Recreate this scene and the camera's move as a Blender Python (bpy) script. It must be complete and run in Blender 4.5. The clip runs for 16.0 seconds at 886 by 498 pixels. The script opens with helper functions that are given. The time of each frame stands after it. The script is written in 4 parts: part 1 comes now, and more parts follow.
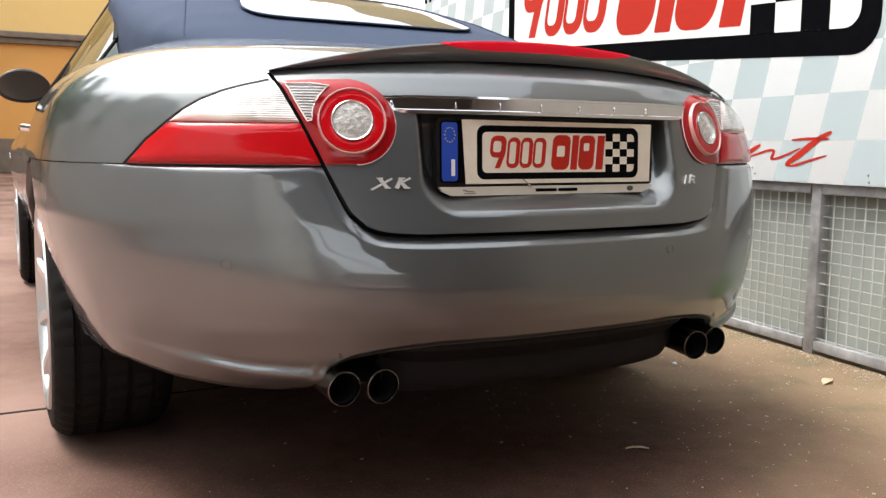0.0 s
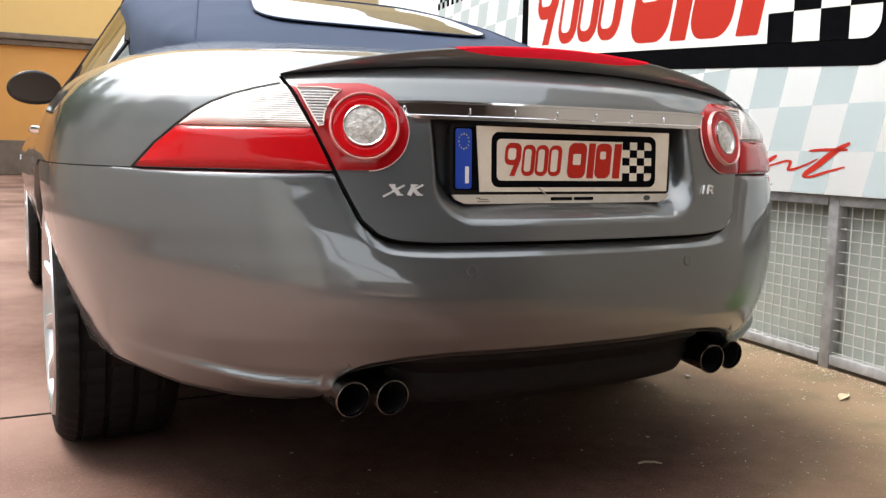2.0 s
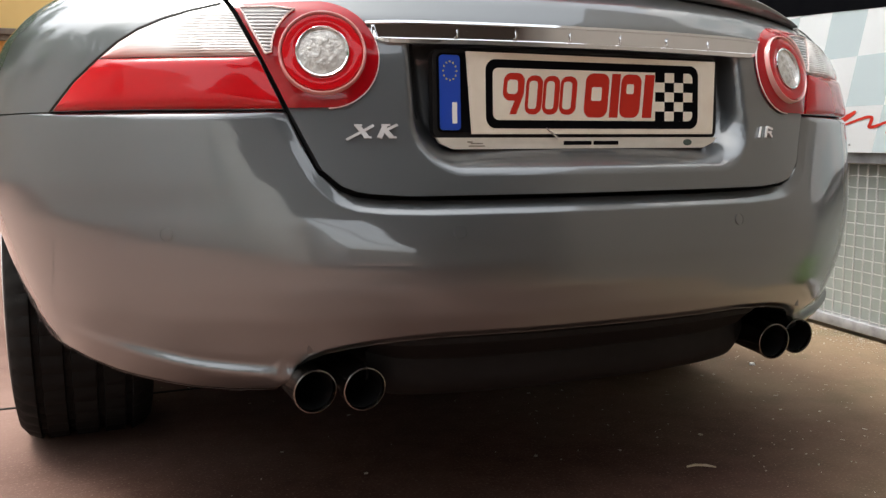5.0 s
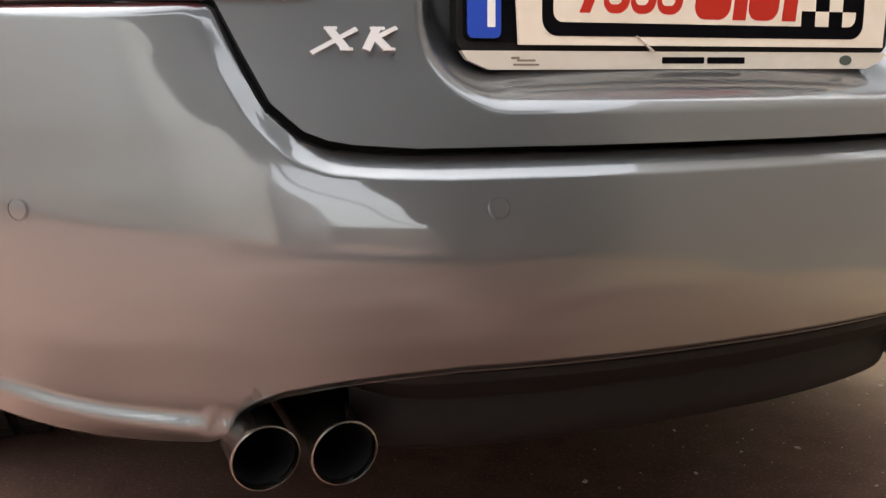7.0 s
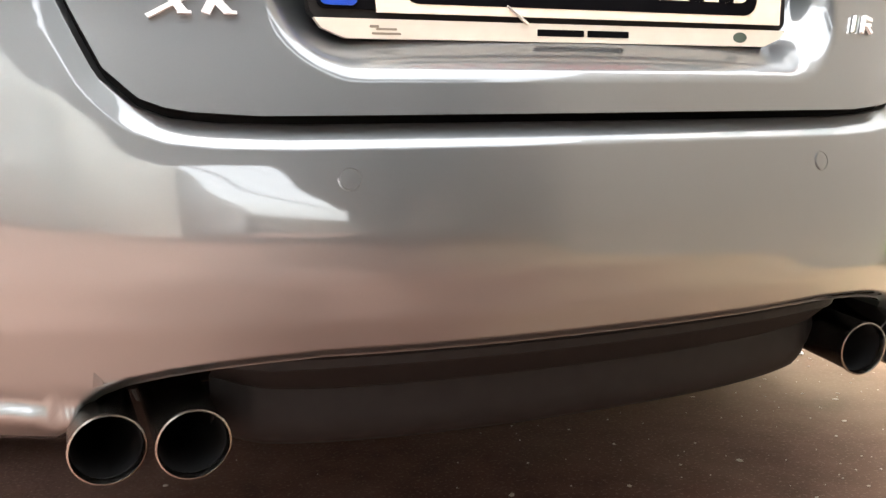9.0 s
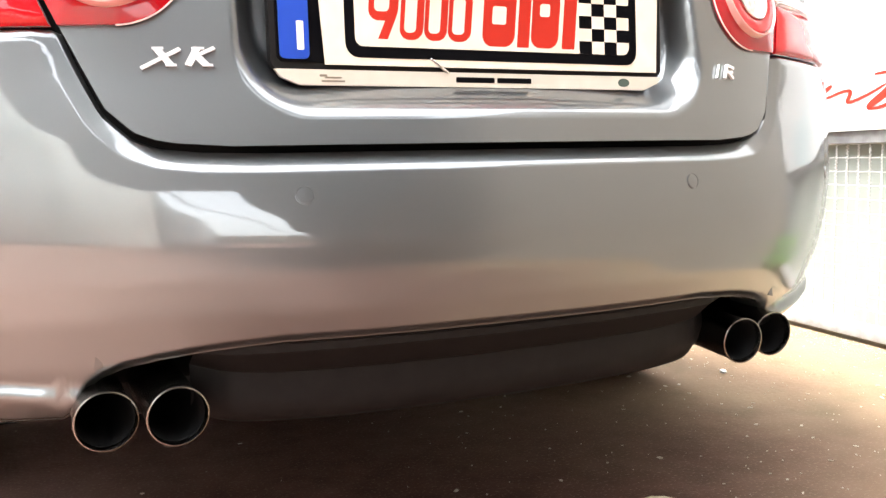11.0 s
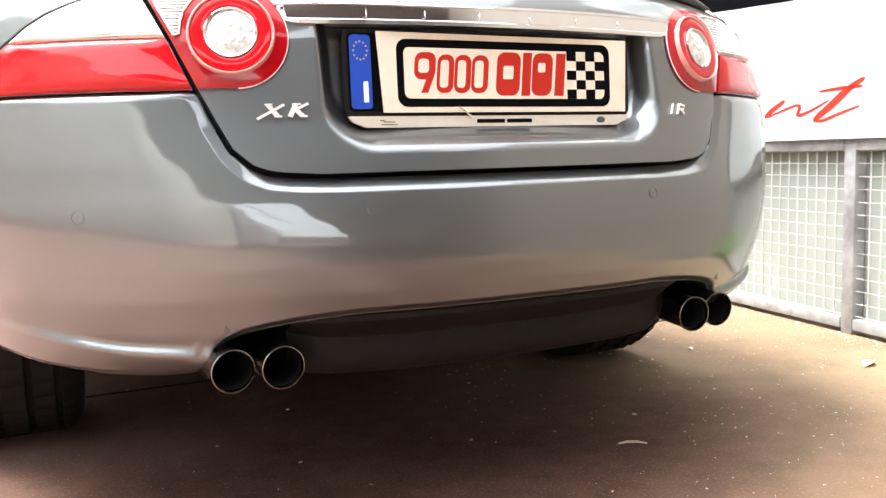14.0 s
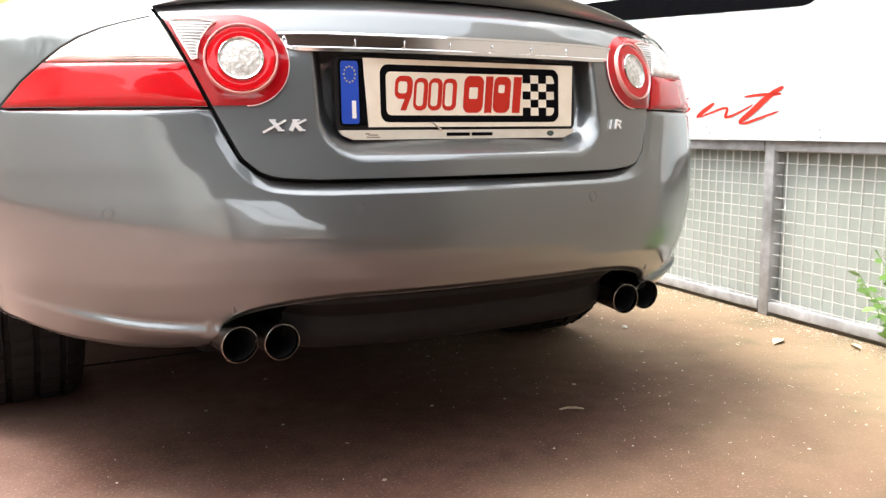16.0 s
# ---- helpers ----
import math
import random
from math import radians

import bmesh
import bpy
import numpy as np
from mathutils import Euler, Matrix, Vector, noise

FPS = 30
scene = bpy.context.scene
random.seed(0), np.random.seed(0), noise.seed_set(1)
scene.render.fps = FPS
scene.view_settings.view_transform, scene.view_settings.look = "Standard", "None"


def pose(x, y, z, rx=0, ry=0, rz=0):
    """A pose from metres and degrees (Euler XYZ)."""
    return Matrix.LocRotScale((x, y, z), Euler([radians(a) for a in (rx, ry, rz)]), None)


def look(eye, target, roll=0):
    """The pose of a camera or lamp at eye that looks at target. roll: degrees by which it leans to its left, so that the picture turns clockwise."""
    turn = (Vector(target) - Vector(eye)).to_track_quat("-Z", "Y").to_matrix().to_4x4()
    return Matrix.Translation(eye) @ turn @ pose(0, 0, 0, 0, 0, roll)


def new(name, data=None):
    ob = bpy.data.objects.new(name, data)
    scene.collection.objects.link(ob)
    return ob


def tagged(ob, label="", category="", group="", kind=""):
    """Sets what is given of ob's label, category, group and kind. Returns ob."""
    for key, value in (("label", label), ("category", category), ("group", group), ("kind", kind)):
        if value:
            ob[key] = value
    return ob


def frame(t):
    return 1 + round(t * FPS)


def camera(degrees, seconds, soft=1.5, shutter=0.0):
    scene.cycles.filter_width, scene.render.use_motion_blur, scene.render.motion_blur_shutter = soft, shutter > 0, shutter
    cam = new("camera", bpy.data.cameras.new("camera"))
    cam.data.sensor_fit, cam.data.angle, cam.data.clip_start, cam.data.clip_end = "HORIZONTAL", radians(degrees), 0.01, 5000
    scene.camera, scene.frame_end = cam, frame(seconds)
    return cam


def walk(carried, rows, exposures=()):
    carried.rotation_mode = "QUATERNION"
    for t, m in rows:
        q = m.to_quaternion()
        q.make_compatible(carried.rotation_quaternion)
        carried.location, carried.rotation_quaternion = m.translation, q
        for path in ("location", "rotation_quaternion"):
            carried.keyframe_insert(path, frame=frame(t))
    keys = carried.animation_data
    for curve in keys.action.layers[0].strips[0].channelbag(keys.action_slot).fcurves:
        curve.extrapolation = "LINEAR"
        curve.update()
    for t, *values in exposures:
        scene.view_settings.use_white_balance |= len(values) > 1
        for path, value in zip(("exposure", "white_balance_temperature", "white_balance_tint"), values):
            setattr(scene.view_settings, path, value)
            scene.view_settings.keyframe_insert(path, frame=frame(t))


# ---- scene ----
# ---------------------------------------------------------------- camera
cam = camera(54.26, 16.0, soft=1.4)
PATH = [
    (0, -1.0362, -1.4931, 0.7659, -27.697, -6.868, 0.482),
    (0.5, -1.0314, -1.4860, 0.7692, -27.460, -6.795, 0.693),
    (1, -1.0293, -1.4799, 0.7737, -27.270, -6.748, 0.861),
    (1.5, -1.0274, -1.4705, 0.7710, -27.136, -6.600, 1.008),
    (2, -1.0251, -1.4582, 0.7655, -27.080, -6.437, 1.151),
    (2.5, -1.0183, -1.4547, 0.7704, -26.995, -6.554, 1.263),
    (3, -1.0132, -1.4604, 0.7723, -27.090, -6.538, 1.277),
    (3.5, -1.0035, -1.4629, 0.7660, -27.523, -6.742, 1.204),
    (4, -0.9515, -1.4370, 0.7458, -26.678, -6.980, 0.963),
    (4.5, -0.8649, -1.3554, 0.7166, -24.783, -7.075, 0.479),
    (5, -0.7666, -1.2412, 0.6786, -22.462, -7.067, -0.210),
    (7.5, -0.5623, -0.7414, 0.6752, -21.380, -12.907, 0.209),
    (8, -0.5319, -0.7535, 0.6613, -20.861, -12.209, 0.124),
    (8.5, -0.4983, -0.7689, 0.6403, -20.591, -11.411, -0.384),
    (9, -0.4515, -0.7913, 0.6126, -21.320, -9.818, -0.310),
    (9.5, -0.4147, -0.8201, 0.5898, -22.013, -8.067, -0.020),
    (12, -0.6064, -1.1166, 0.5829, -25.695, -5.935, -1.653),
    (12.5, -0.6559, -1.1789, 0.6002, -26.545, -6.238, -1.330),
    (13, -0.6751, -1.2177, 0.6092, -25.764, -6.262, -1.513),
    (13.5, -0.6917, -1.2380, 0.6236, -25.321, -6.529, -1.519),
    (14, -0.7075, -1.2908, 0.6231, -24.854, -6.240, -1.609),
    (14.5, -0.7459, -1.3620, 0.6431, -25.665, -6.988, -1.164),
    (15, -0.8094, -1.4347, 0.6672, -27.453, -7.799, -0.719),
    (15.5, -0.8465, -1.4754, 0.6861, -28.375, -8.197, -0.334),
    (16, -0.8592, -1.4923, 0.6888, -28.494, -7.995, -0.315),
]
walk(cam, [(t, pose(x, y, z, 90 + pitch, 0, yaw) @ pose(0, 0, 0, 0, 0, roll)) for t, x, y, z, yaw, pitch, roll in PATH],
     exposures=[(0.0, 0.83, 6500, 7), (4.0, 0.78, 6500, 7), (5.0, 0.68, 6500, 7), (7.5, 1.85, 6650, 9), (9.5, 2.55, 6650, 7), (12.0, 2.5, 6500, 7), (13.0, 2.2, 6500, 7), (14.0, 2.1, 6500, 7), (15.0, 1.97, 6500, 7), (16.0, 1.7, 6500, 7)])

# ---------------------------------------------------------------- light
world = bpy.data.worlds.new("sky")
scene.world = world
world.use_nodes = True
wn = world.node_tree.nodes
sky = wn.new("ShaderNodeTexSky")
sky.sky_type, sky.sun_disc = "NISHITA", False
sky.sun_elevation, sky.sun_rotation = radians(67.3), radians(303.7)
sky.air_density, sky.dust_density, sky.ozone_density = 1.0, 4.0, 1.0
wn["Background"].inputs["Strength"].default_value = 0.15
haze = wn.new("ShaderNodeHueSaturation")  # bright milky haze
haze.inputs["Saturation"].default_value, haze.inputs["Value"].default_value = 0.35, 2.2
world.node_tree.links.new(sky.outputs[0], haze.inputs["Color"])
cloud = wn.new("ShaderNodeMix")  # thin even cloud over the whole sky
cloud.data_type = "RGBA"
cloud.inputs["Factor"].default_value = 0.35
cloud.inputs["B"].default_value = (9.0, 9.0, 9.2, 1)
world.node_tree.links.new(haze.outputs[0], cloud.inputs["A"])
world.node_tree.links.new(cloud.outputs["Result"], wn["Background"].inputs["Color"])
sun = new("sun", bpy.data.lights.new("sun", "SUN"))
sun.data.energy, sun.data.angle, sun.data.color = 1.5, radians(20), (1.0, 0.95, 0.88)
sun.matrix_world = look((-3, 2, 8.6), (0, 0, 0))

# ---------------------------------------------------------------- materials


def mat(name, color, rough=0.5, metal=0.0, coat=0.0, spec=0.5, var=0.0, scale=20.0, bump=0.0, bump_scale=200.0, color2=None, big=0.0, big_scale=1.5, rough_var=0.0):
    """A principled surface with fine grain, larger stains and a little relief."""
    m = bpy.data.materials.new(name)
    m.use_nodes = True
    t = m.node_tree
    b = t.nodes["Principled BSDF"]
    b.inputs["Base Color"].default_value = (*color, 1)
    b.inputs["Roughness"].default_value, b.inputs["Metallic"].default_value = rough, metal
    b.inputs["Coat Weight"].default_value, b.inputs["Coat Roughness"].default_value = coat, 0.03
    b.inputs["Specular IOR Level"].default_value = spec
    geo = t.nodes.new("ShaderNodeNewGeometry")
    if var or big:
        n1, n2 = t.nodes.new("ShaderNodeTexNoise"), t.nodes.new("ShaderNodeTexNoise")
        for n, s, d in ((n1, scale, 8), (n2, big_scale, 4)):
            n.inputs["Scale"].default_value, n.inputs["Detail"].default_value = s, d
            t.links.new(geo.outputs["Position"], n.inputs["Vector"])
        c2 = color2 or tuple(c * 0.4 for c in color)
        last = None
        for n, amount in ((n1, var), (n2, big)):
            if not amount:
                continue
            ramp = t.nodes.new("ShaderNodeMapRange")
            ramp.inputs["From Min"].default_value, ramp.inputs["From Max"].default_value = 0.35, 0.7
            ramp.inputs["To Max"].default_value = amount
            t.links.new(n.outputs["Fac"], ramp.inputs["Value"])
            mix = t.nodes.new("ShaderNodeMix")
            mix.data_type = "RGBA"
            if last:
                t.links.new(last, mix.inputs["A"])
            else:
                mix.inputs["A"].default_value = (*color, 1)
            mix.inputs["B"].default_value = (*c2, 1)
            t.links.new(ramp.outputs[0], mix.inputs["Factor"])
            last = mix.outputs["Result"]
        t.links.new(last, b.inputs["Base Color"])
        if rough_var:
            rr = t.nodes.new("ShaderNodeMapRange")
            rr.inputs["To Min"].default_value, rr.inputs["To Max"].default_value = rough - rough_var, rough + rough_var
            t.links.new(n1.outputs["Fac"], rr.inputs["Value"])
            t.links.new(rr.outputs[0], b.inputs["Roughness"])
    if bump:
        nb, bp = t.nodes.new("ShaderNodeTexNoise"), t.nodes.new("ShaderNodeBump")
        nb.inputs["Scale"].default_value, nb.inputs["Detail"].default_value = bump_scale, 5
        bp.inputs["Strength"].default_value, bp.inputs["Distance"].default_value = bump, 0.01
        t.links.new(geo.outputs["Position"], nb.inputs["Vector"])
        t.links.new(nb.outputs["Fac"], bp.inputs["Height"])
        t.links.new(bp.outputs["Normal"], b.inputs["Normal"])
    return m


def ribbed(name, color, color2, pitch, axis, rough=0.15, metal=0.0, plain=0.42):
    """Fine parallel ribs, as behind a lamp's clear cover."""
    m = mat(name, color, rough, metal, coat=1.0)
    t = m.node_tree
    b = t.nodes["Principled BSDF"]
    geo, sep = t.nodes.new("ShaderNodeNewGeometry"), t.nodes.new("ShaderNodeSeparateXYZ")
    wave, mul, mix = t.nodes.new("ShaderNodeMath"), t.nodes.new("ShaderNodeMath"), t.nodes.new("ShaderNodeMix")
    mul.operation, wave.operation = "MULTIPLY", "SINE"
    mul.inputs[1].default_value = 2 * math.pi / pitch
    t.links.new(geo.outputs["Position"], sep.inputs[0])
    t.links.new(sep.outputs[axis], mul.inputs[0])
    t.links.new(mul.outputs[0], wave.inputs[0])
    ramp = t.nodes.new("ShaderNodeMapRange")
    ramp.inputs["From Min"].default_value = -1
    t.links.new(wave.outputs[0], ramp.inputs["Value"])
    mix.data_type = "RGBA"
    mix.inputs["A"].default_value, mix.inputs["B"].default_value = (*color2, 1), (*color, 1)
    patch, band, keep = t.nodes.new("ShaderNodeTexNoise"), t.nodes.new("ShaderNodeMapRange"), t.nodes.new("ShaderNodeMath")
    patch.inputs["Scale"].default_value, patch.inputs["Detail"].default_value = 22, 2
    band.inputs["From Min"].default_value, band.inputs["From Max"].default_value = plain, plain + 0.18
    keep.operation = "MAXIMUM"
    t.links.new(geo.outputs["Position"], patch.inputs["Vector"])
    t.links.new(patch.outputs["Fac"], band.inputs["Value"])
    t.links.new(ramp.outputs[0], keep.inputs[0])
    t.links.new(band.outputs[0], keep.inputs[1])
    t.links.new(keep.outputs[0], mix.inputs["Factor"])
    t.links.new(mix.outputs["Result"], b.inputs["Base Color"])
    bp = t.nodes.new("ShaderNodeBump")
    bp.inputs["Strength"].default_value, bp.inputs["Distance"].default_value = 0.5, 0.003
    t.links.new(wave.outputs[0], bp.inputs["Height"])
    t.links.new(bp.outputs["Normal"], b.inputs["Normal"])
    return m


PAINT = mat("grey_metallic_paint", (0.124, 0.130, 0.133), 0.42, 0.85, coat=1.0, var=0.15, scale=1400, color2=(0.09, 0.097, 0.10), big=0.05, big_scale=6)
PAINT.node_tree.nodes["Principled BSDF"].inputs["Coat IOR"].default_value = 1.9
PAINT.node_tree.nodes["Principled BSDF"].inputs["Coat Roughness"].default_value = 0.05
BLACK_PLASTIC = mat("black_plastic", (0.010, 0.0092, 0.0092), 0.6, spec=0.12, var=0.3, scale=60, color2=(0.022, 0.021, 0.02), bump=0.05, bump_scale=900)
SATIN_BLACK = mat("satin_black", (0.012, 0.012, 0.012), 0.3)
UNDER = mat("underbody", (0.008, 0.0075, 0.007), 0.85, spec=0.2, var=0.5, scale=8, color2=(0.014, 0.012, 0.01))
BADGE = mat("bright_badge_metal", (0.95, 0.94, 0.93), 0.22, 0.55)
CHROME = mat("chrome", (0.85, 0.85, 0.86), 0.06, 1.0)
STEEL = mat("exhaust_steel", (0.25, 0.235, 0.215), 0.25, 1.0, var=0.5, scale=50, color2=(0.14, 0.11, 0.09))
SOOT = mat("soot", (0.006, 0.006, 0.006), 0.9, spec=0.1)
RUBBER = mat("rubber", (0.010, 0.0097, 0.0093), 0.75, spec=0.15, var=0.5, scale=40, color2=(0.012, 0.011, 0.010), bump=0.1, bump_scale=300)
ALLOY = mat("alloy", (0.62, 0.63, 0.64), 0.28, 0.9, var=0.2, scale=30, color2=(0.4, 0.4, 0.4))
RED_LENS = mat("red_lens", (0.46, 0.002, 0.006), 0.25, 0.0, coat=0.7, spec=0.1, var=0.25, scale=14, color2=(0.42, 0.001, 0.003))
RED_RIM = mat("red_lens_rim", (0.33, 0.002, 0.006), 0.2, 0.0, coat=0.7, spec=0.15, var=0.3, scale=25, color2=(0.26, 0.001, 0.003))
BRAKE_RED = mat("brake_strip_red", (0.85, 0.006, 0.03), 0.25, 0.0, coat=0.3, spec=0.2)
CLEAR_RIB = ribbed("clear_ribbed_lens", (0.94, 0.91, 0.89), (0.42, 0.38, 0.35), 0.0040, 2, plain=0.37)
ct = CLEAR_RIB.node_tree  # plain towards the outer tip, where the cover turns pink
sx, ax, far, tip, both, tint = (ct.nodes.new("ShaderNode" + k) for k in ("SeparateXYZ", "Math", "MapRange", "MapRange", "Math", "Mix"))
ax.operation, both.operation, tint.data_type = "ABSOLUTE", "MAXIMUM", "RGBA"
far.inputs["From Min"].default_value, far.inputs["From Max"].default_value = 0.60, 0.645
tip.inputs["From Min"].default_value, tip.inputs["From Max"].default_value = 0.65, 0.735
base_mix = [n for n in ct.nodes if n.type == "MIX" and n != tint and n.outputs["Result"].is_linked and n.outputs["Result"].links[0].to_socket.name == "Base Color"][0]
old = base_mix.inputs["Factor"].links[0].from_socket
ct.links.new(ct.nodes["Geometry"].outputs["Position"], sx.inputs[0])
ct.links.new(sx.outputs[0], ax.inputs[0])
ct.links.new(ax.outputs[0], far.inputs["Value"])
ct.links.new(ax.outputs[0], tip.inputs["Value"])
ct.links.new(old, both.inputs[0])
ct.links.new(far.outputs[0], both.inputs[1])
ct.links.new(both.outputs[0], base_mix.inputs["Factor"])
ct.links.new(tip.outputs[0], tint.inputs["Factor"])
ct.links.new(base_mix.outputs["Result"], tint.inputs["A"])
tint.inputs["B"].default_value = (0.85, 0.42, 0.40, 1)
relief = ct.nodes.new("ShaderNodeMapRange")
relief.inputs["To Min"].default_value, relief.inputs["To Max"].default_value = 0.5, 0.03
ct.links.new(far.outputs[0], relief.inputs["Value"])
ct.links.new(relief.outputs[0], [n for n in ct.nodes if n.type == "BUMP" and n.outputs[0].links[0].to_node == ct.nodes["Principled BSDF"] and n.outputs[0].links[0].to_socket.name == "Normal"][0].inputs["Strength"])
ct.links.new(tint.outputs["Result"], ct.nodes["Principled BSDF"].inputs["Base Color"])
CLEAR_STRIPE = ribbed("clear_striped_lens", (0.58, 0.56, 0.55), (0.07, 0.06, 0.06), 0.0052, 2, plain=0.75)
CLEAR_GRID = mat("clear_faceted_lens", (0.62, 0.60, 0.56), 0.12, 0.2, coat=1.0, var=1.0, scale=110, color2=(0.34, 0.32, 0.29), bump=0.35, bump_scale=110)
RING_LENS = mat("glassy_ring", (0.66, 0.30, 0.28), 0.06, coat=1.0)
LENS_WHITE = mat("clear_lens", (0.86, 0.70, 0.67), 0.12, coat=1.0)
CLOTH = mat("blue_canvas", (0.042, 0.057, 0.098), 0.85, spec=0.2, var=0.35, scale=350, color2=(0.045, 0.06, 0.095), big=0.3, big_scale=3, bump=0.12, bump_scale=1500)
GLASS = mat("tinted_glass", (0.02, 0.022, 0.02), 0.02, 0.0, coat=1.0, spec=1.0)
PANE = bpy.data.materials.new("clear_window_glass")
PANE.use_nodes = True
pt = PANE.node_tree
clear_n, gloss_n, pane_mix = (pt.nodes.new("ShaderNode" + k) for k in ("BsdfTransparent", "BsdfGlossy", "MixShader"))
clear_n.inputs[0].default_value, gloss_n.inputs["Roughness"].default_value = (0.72, 0.76, 0.70, 1), 0.02
fres = pt.nodes.new("ShaderNodeFresnel")
pt.links.new(fres.outputs[0], pane_mix.inputs[0])
pt.links.new(clear_n.outputs[0], pane_mix.inputs[1])
pt.links.new(gloss_n.outputs[0], pane_mix.inputs[2])
pt.links.new(pane_mix.outputs[0], pt.nodes["Material Output"].inputs[0])
MIRROR = mat("mirror_glass", (0.7, 0.72, 0.72), 0.02, 1.0)
WHITE_CARD = mat("cream_card", (0.80, 0.74, 0.62), 0.55, var=0.35, scale=30, color2=(0.62, 0.52, 0.4), big=0.3, big_scale=10)
PRINT_RED = mat("red_print", (0.46, 0.026, 0.014), 0.75, spec=0.15, var=0.2, scale=50, color2=(0.40, 0.028, 0.016))
PRINT_BLACK = mat("black_print", (0.004, 0.004, 0.005), 0.9, spec=0.0, var=0.2, scale=30, color2=(0.012, 0.012, 0.012))
PRINT_WHITE = mat("white_print", (0.80, 0.79, 0.76), 0.5)
EU_BLUE = mat("blue_band", (0.012, 0.06, 0.42), 0.35)
YELLOW = mat("yellow_print", (0.8, 0.6, 0.05), 0.4)
HOLDER = mat("pale_holder_strip", (0.62, 0.58, 0.5), 0.4, var=0.3, scale=40, color2=(0.5, 0.45, 0.36))
PRINT_GREY = mat("grey_print", (0.2, 0.17, 0.13), 0.6)
GREEN_PRINT = mat("grey_green_enamel", (0.05, 0.075, 0.06), 0.3)
SIGN_WHITE = mat("white_sign_sheet", (0.88, 0.90, 0.91), 0.45, big=0.12, big_scale=2.5, color2=(0.74, 0.76, 0.76), var=0.05, scale=60)
SIGN_GREY = mat("pale_grey_print", (0.46, 0.53, 0.55), 0.45, big=0.12, big_scale=2.5, color2=(0.56, 0.61, 0.62))
GALV = mat("galvanised_frame", (0.47, 0.47, 0.485), 0.5, 0.2, var=0.5, scale=25, color2=(0.13, 0.125, 0.12), big=0.4, big_scale=5)
WIRE = mat("galvanised_wire", (0.72, 0.72, 0.70), 0.35, 0.35, var=0.4, scale=70, color2=(0.55, 0.53, 0.48))
SHEET = mat("pale_sheet", (0.38, 0.41, 0.375), 0.7, big=0.5, big_scale=2.2, color2=(0.25, 0.27, 0.23), var=0.2, scale=14)
# base kept dark so the middle band carries the car's shade in its colour
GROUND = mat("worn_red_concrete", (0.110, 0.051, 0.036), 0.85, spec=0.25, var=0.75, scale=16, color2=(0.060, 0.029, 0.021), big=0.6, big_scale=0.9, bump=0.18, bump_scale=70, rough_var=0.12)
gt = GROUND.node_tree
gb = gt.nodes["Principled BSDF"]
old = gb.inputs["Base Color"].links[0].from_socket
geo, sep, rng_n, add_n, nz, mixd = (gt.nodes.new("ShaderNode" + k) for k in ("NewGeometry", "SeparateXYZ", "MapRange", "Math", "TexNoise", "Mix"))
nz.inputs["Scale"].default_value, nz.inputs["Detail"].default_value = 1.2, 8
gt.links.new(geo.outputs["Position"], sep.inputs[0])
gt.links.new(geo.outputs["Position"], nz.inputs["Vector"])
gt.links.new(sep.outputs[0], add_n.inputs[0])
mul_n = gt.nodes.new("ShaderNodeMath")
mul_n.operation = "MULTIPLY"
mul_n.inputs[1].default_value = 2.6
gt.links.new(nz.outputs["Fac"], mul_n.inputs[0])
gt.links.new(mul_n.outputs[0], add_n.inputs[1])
# paler towards the fence: dust, with brighter light mixed into the colour
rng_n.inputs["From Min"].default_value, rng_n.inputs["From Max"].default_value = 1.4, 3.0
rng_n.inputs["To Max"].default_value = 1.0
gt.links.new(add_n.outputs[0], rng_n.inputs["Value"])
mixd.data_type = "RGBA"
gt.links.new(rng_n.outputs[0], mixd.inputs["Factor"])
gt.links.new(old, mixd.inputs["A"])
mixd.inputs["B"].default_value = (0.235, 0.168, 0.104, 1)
moss, mpick, mossmix = (gt.nodes.new("ShaderNode" + k) for k in ("TexNoise", "MapRange", "Mix"))
moss.inputs["Scale"].default_value, moss.inputs["Detail"].default_value = 5.5, 6
mpick.inputs["From Min"].default_value, mpick.inputs["From Max"].default_value, mpick.inputs["To Max"].default_value = 0.52, 0.68, 0.7
mossmix.data_type = "RGBA"
mossmix.inputs["A"].default_value, mossmix.inputs["B"].default_value = (0.235, 0.168, 0.104, 1), (0.145, 0.128, 0.072, 1)
gt.links.new(geo.outputs["Position"], moss.inputs["Vector"])
gt.links.new(moss.outputs["Fac"], mpick.inputs["Value"])
gt.links.new(mpick.outputs[0], mossmix.inputs["Factor"])
gt.links.new(mossmix.outputs["Result"], mixd.inputs["B"])
fine, pick, mixf = (gt.nodes.new("ShaderNode" + k) for k in ("TexNoise", "MapRange", "Mix"))
fine.inputs["Scale"].default_value, fine.inputs["Detail"].default_value = 160, 3
pick.inputs["From Min"].default_value, pick.inputs["From Max"].default_value, pick.inputs["To Max"].default_value = 0.56, 0.72, 0.35
mixf.data_type = "RGBA"
mixf.inputs["B"].default_value = (0.34, 0.25, 0.18, 1)
gt.links.new(geo.outputs["Position"], fine.inputs["Vector"])
gt.links.new(fine.outputs["Fac"], pick.inputs["Value"])
gt.links.new(pick.outputs[0], mixf.inputs["Factor"])
# paler on the left: wear, plus the open yard's light painted in
worn_lit, wmix = gt.nodes.new("ShaderNodeMapRange"), gt.nodes.new("ShaderNodeMix")
worn_lit.inputs["From Min"].default_value, worn_lit.inputs["From Max"].default_value = 1.0, -0.35
worn_lit.inputs["To Max"].default_value = 0.95
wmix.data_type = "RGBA"
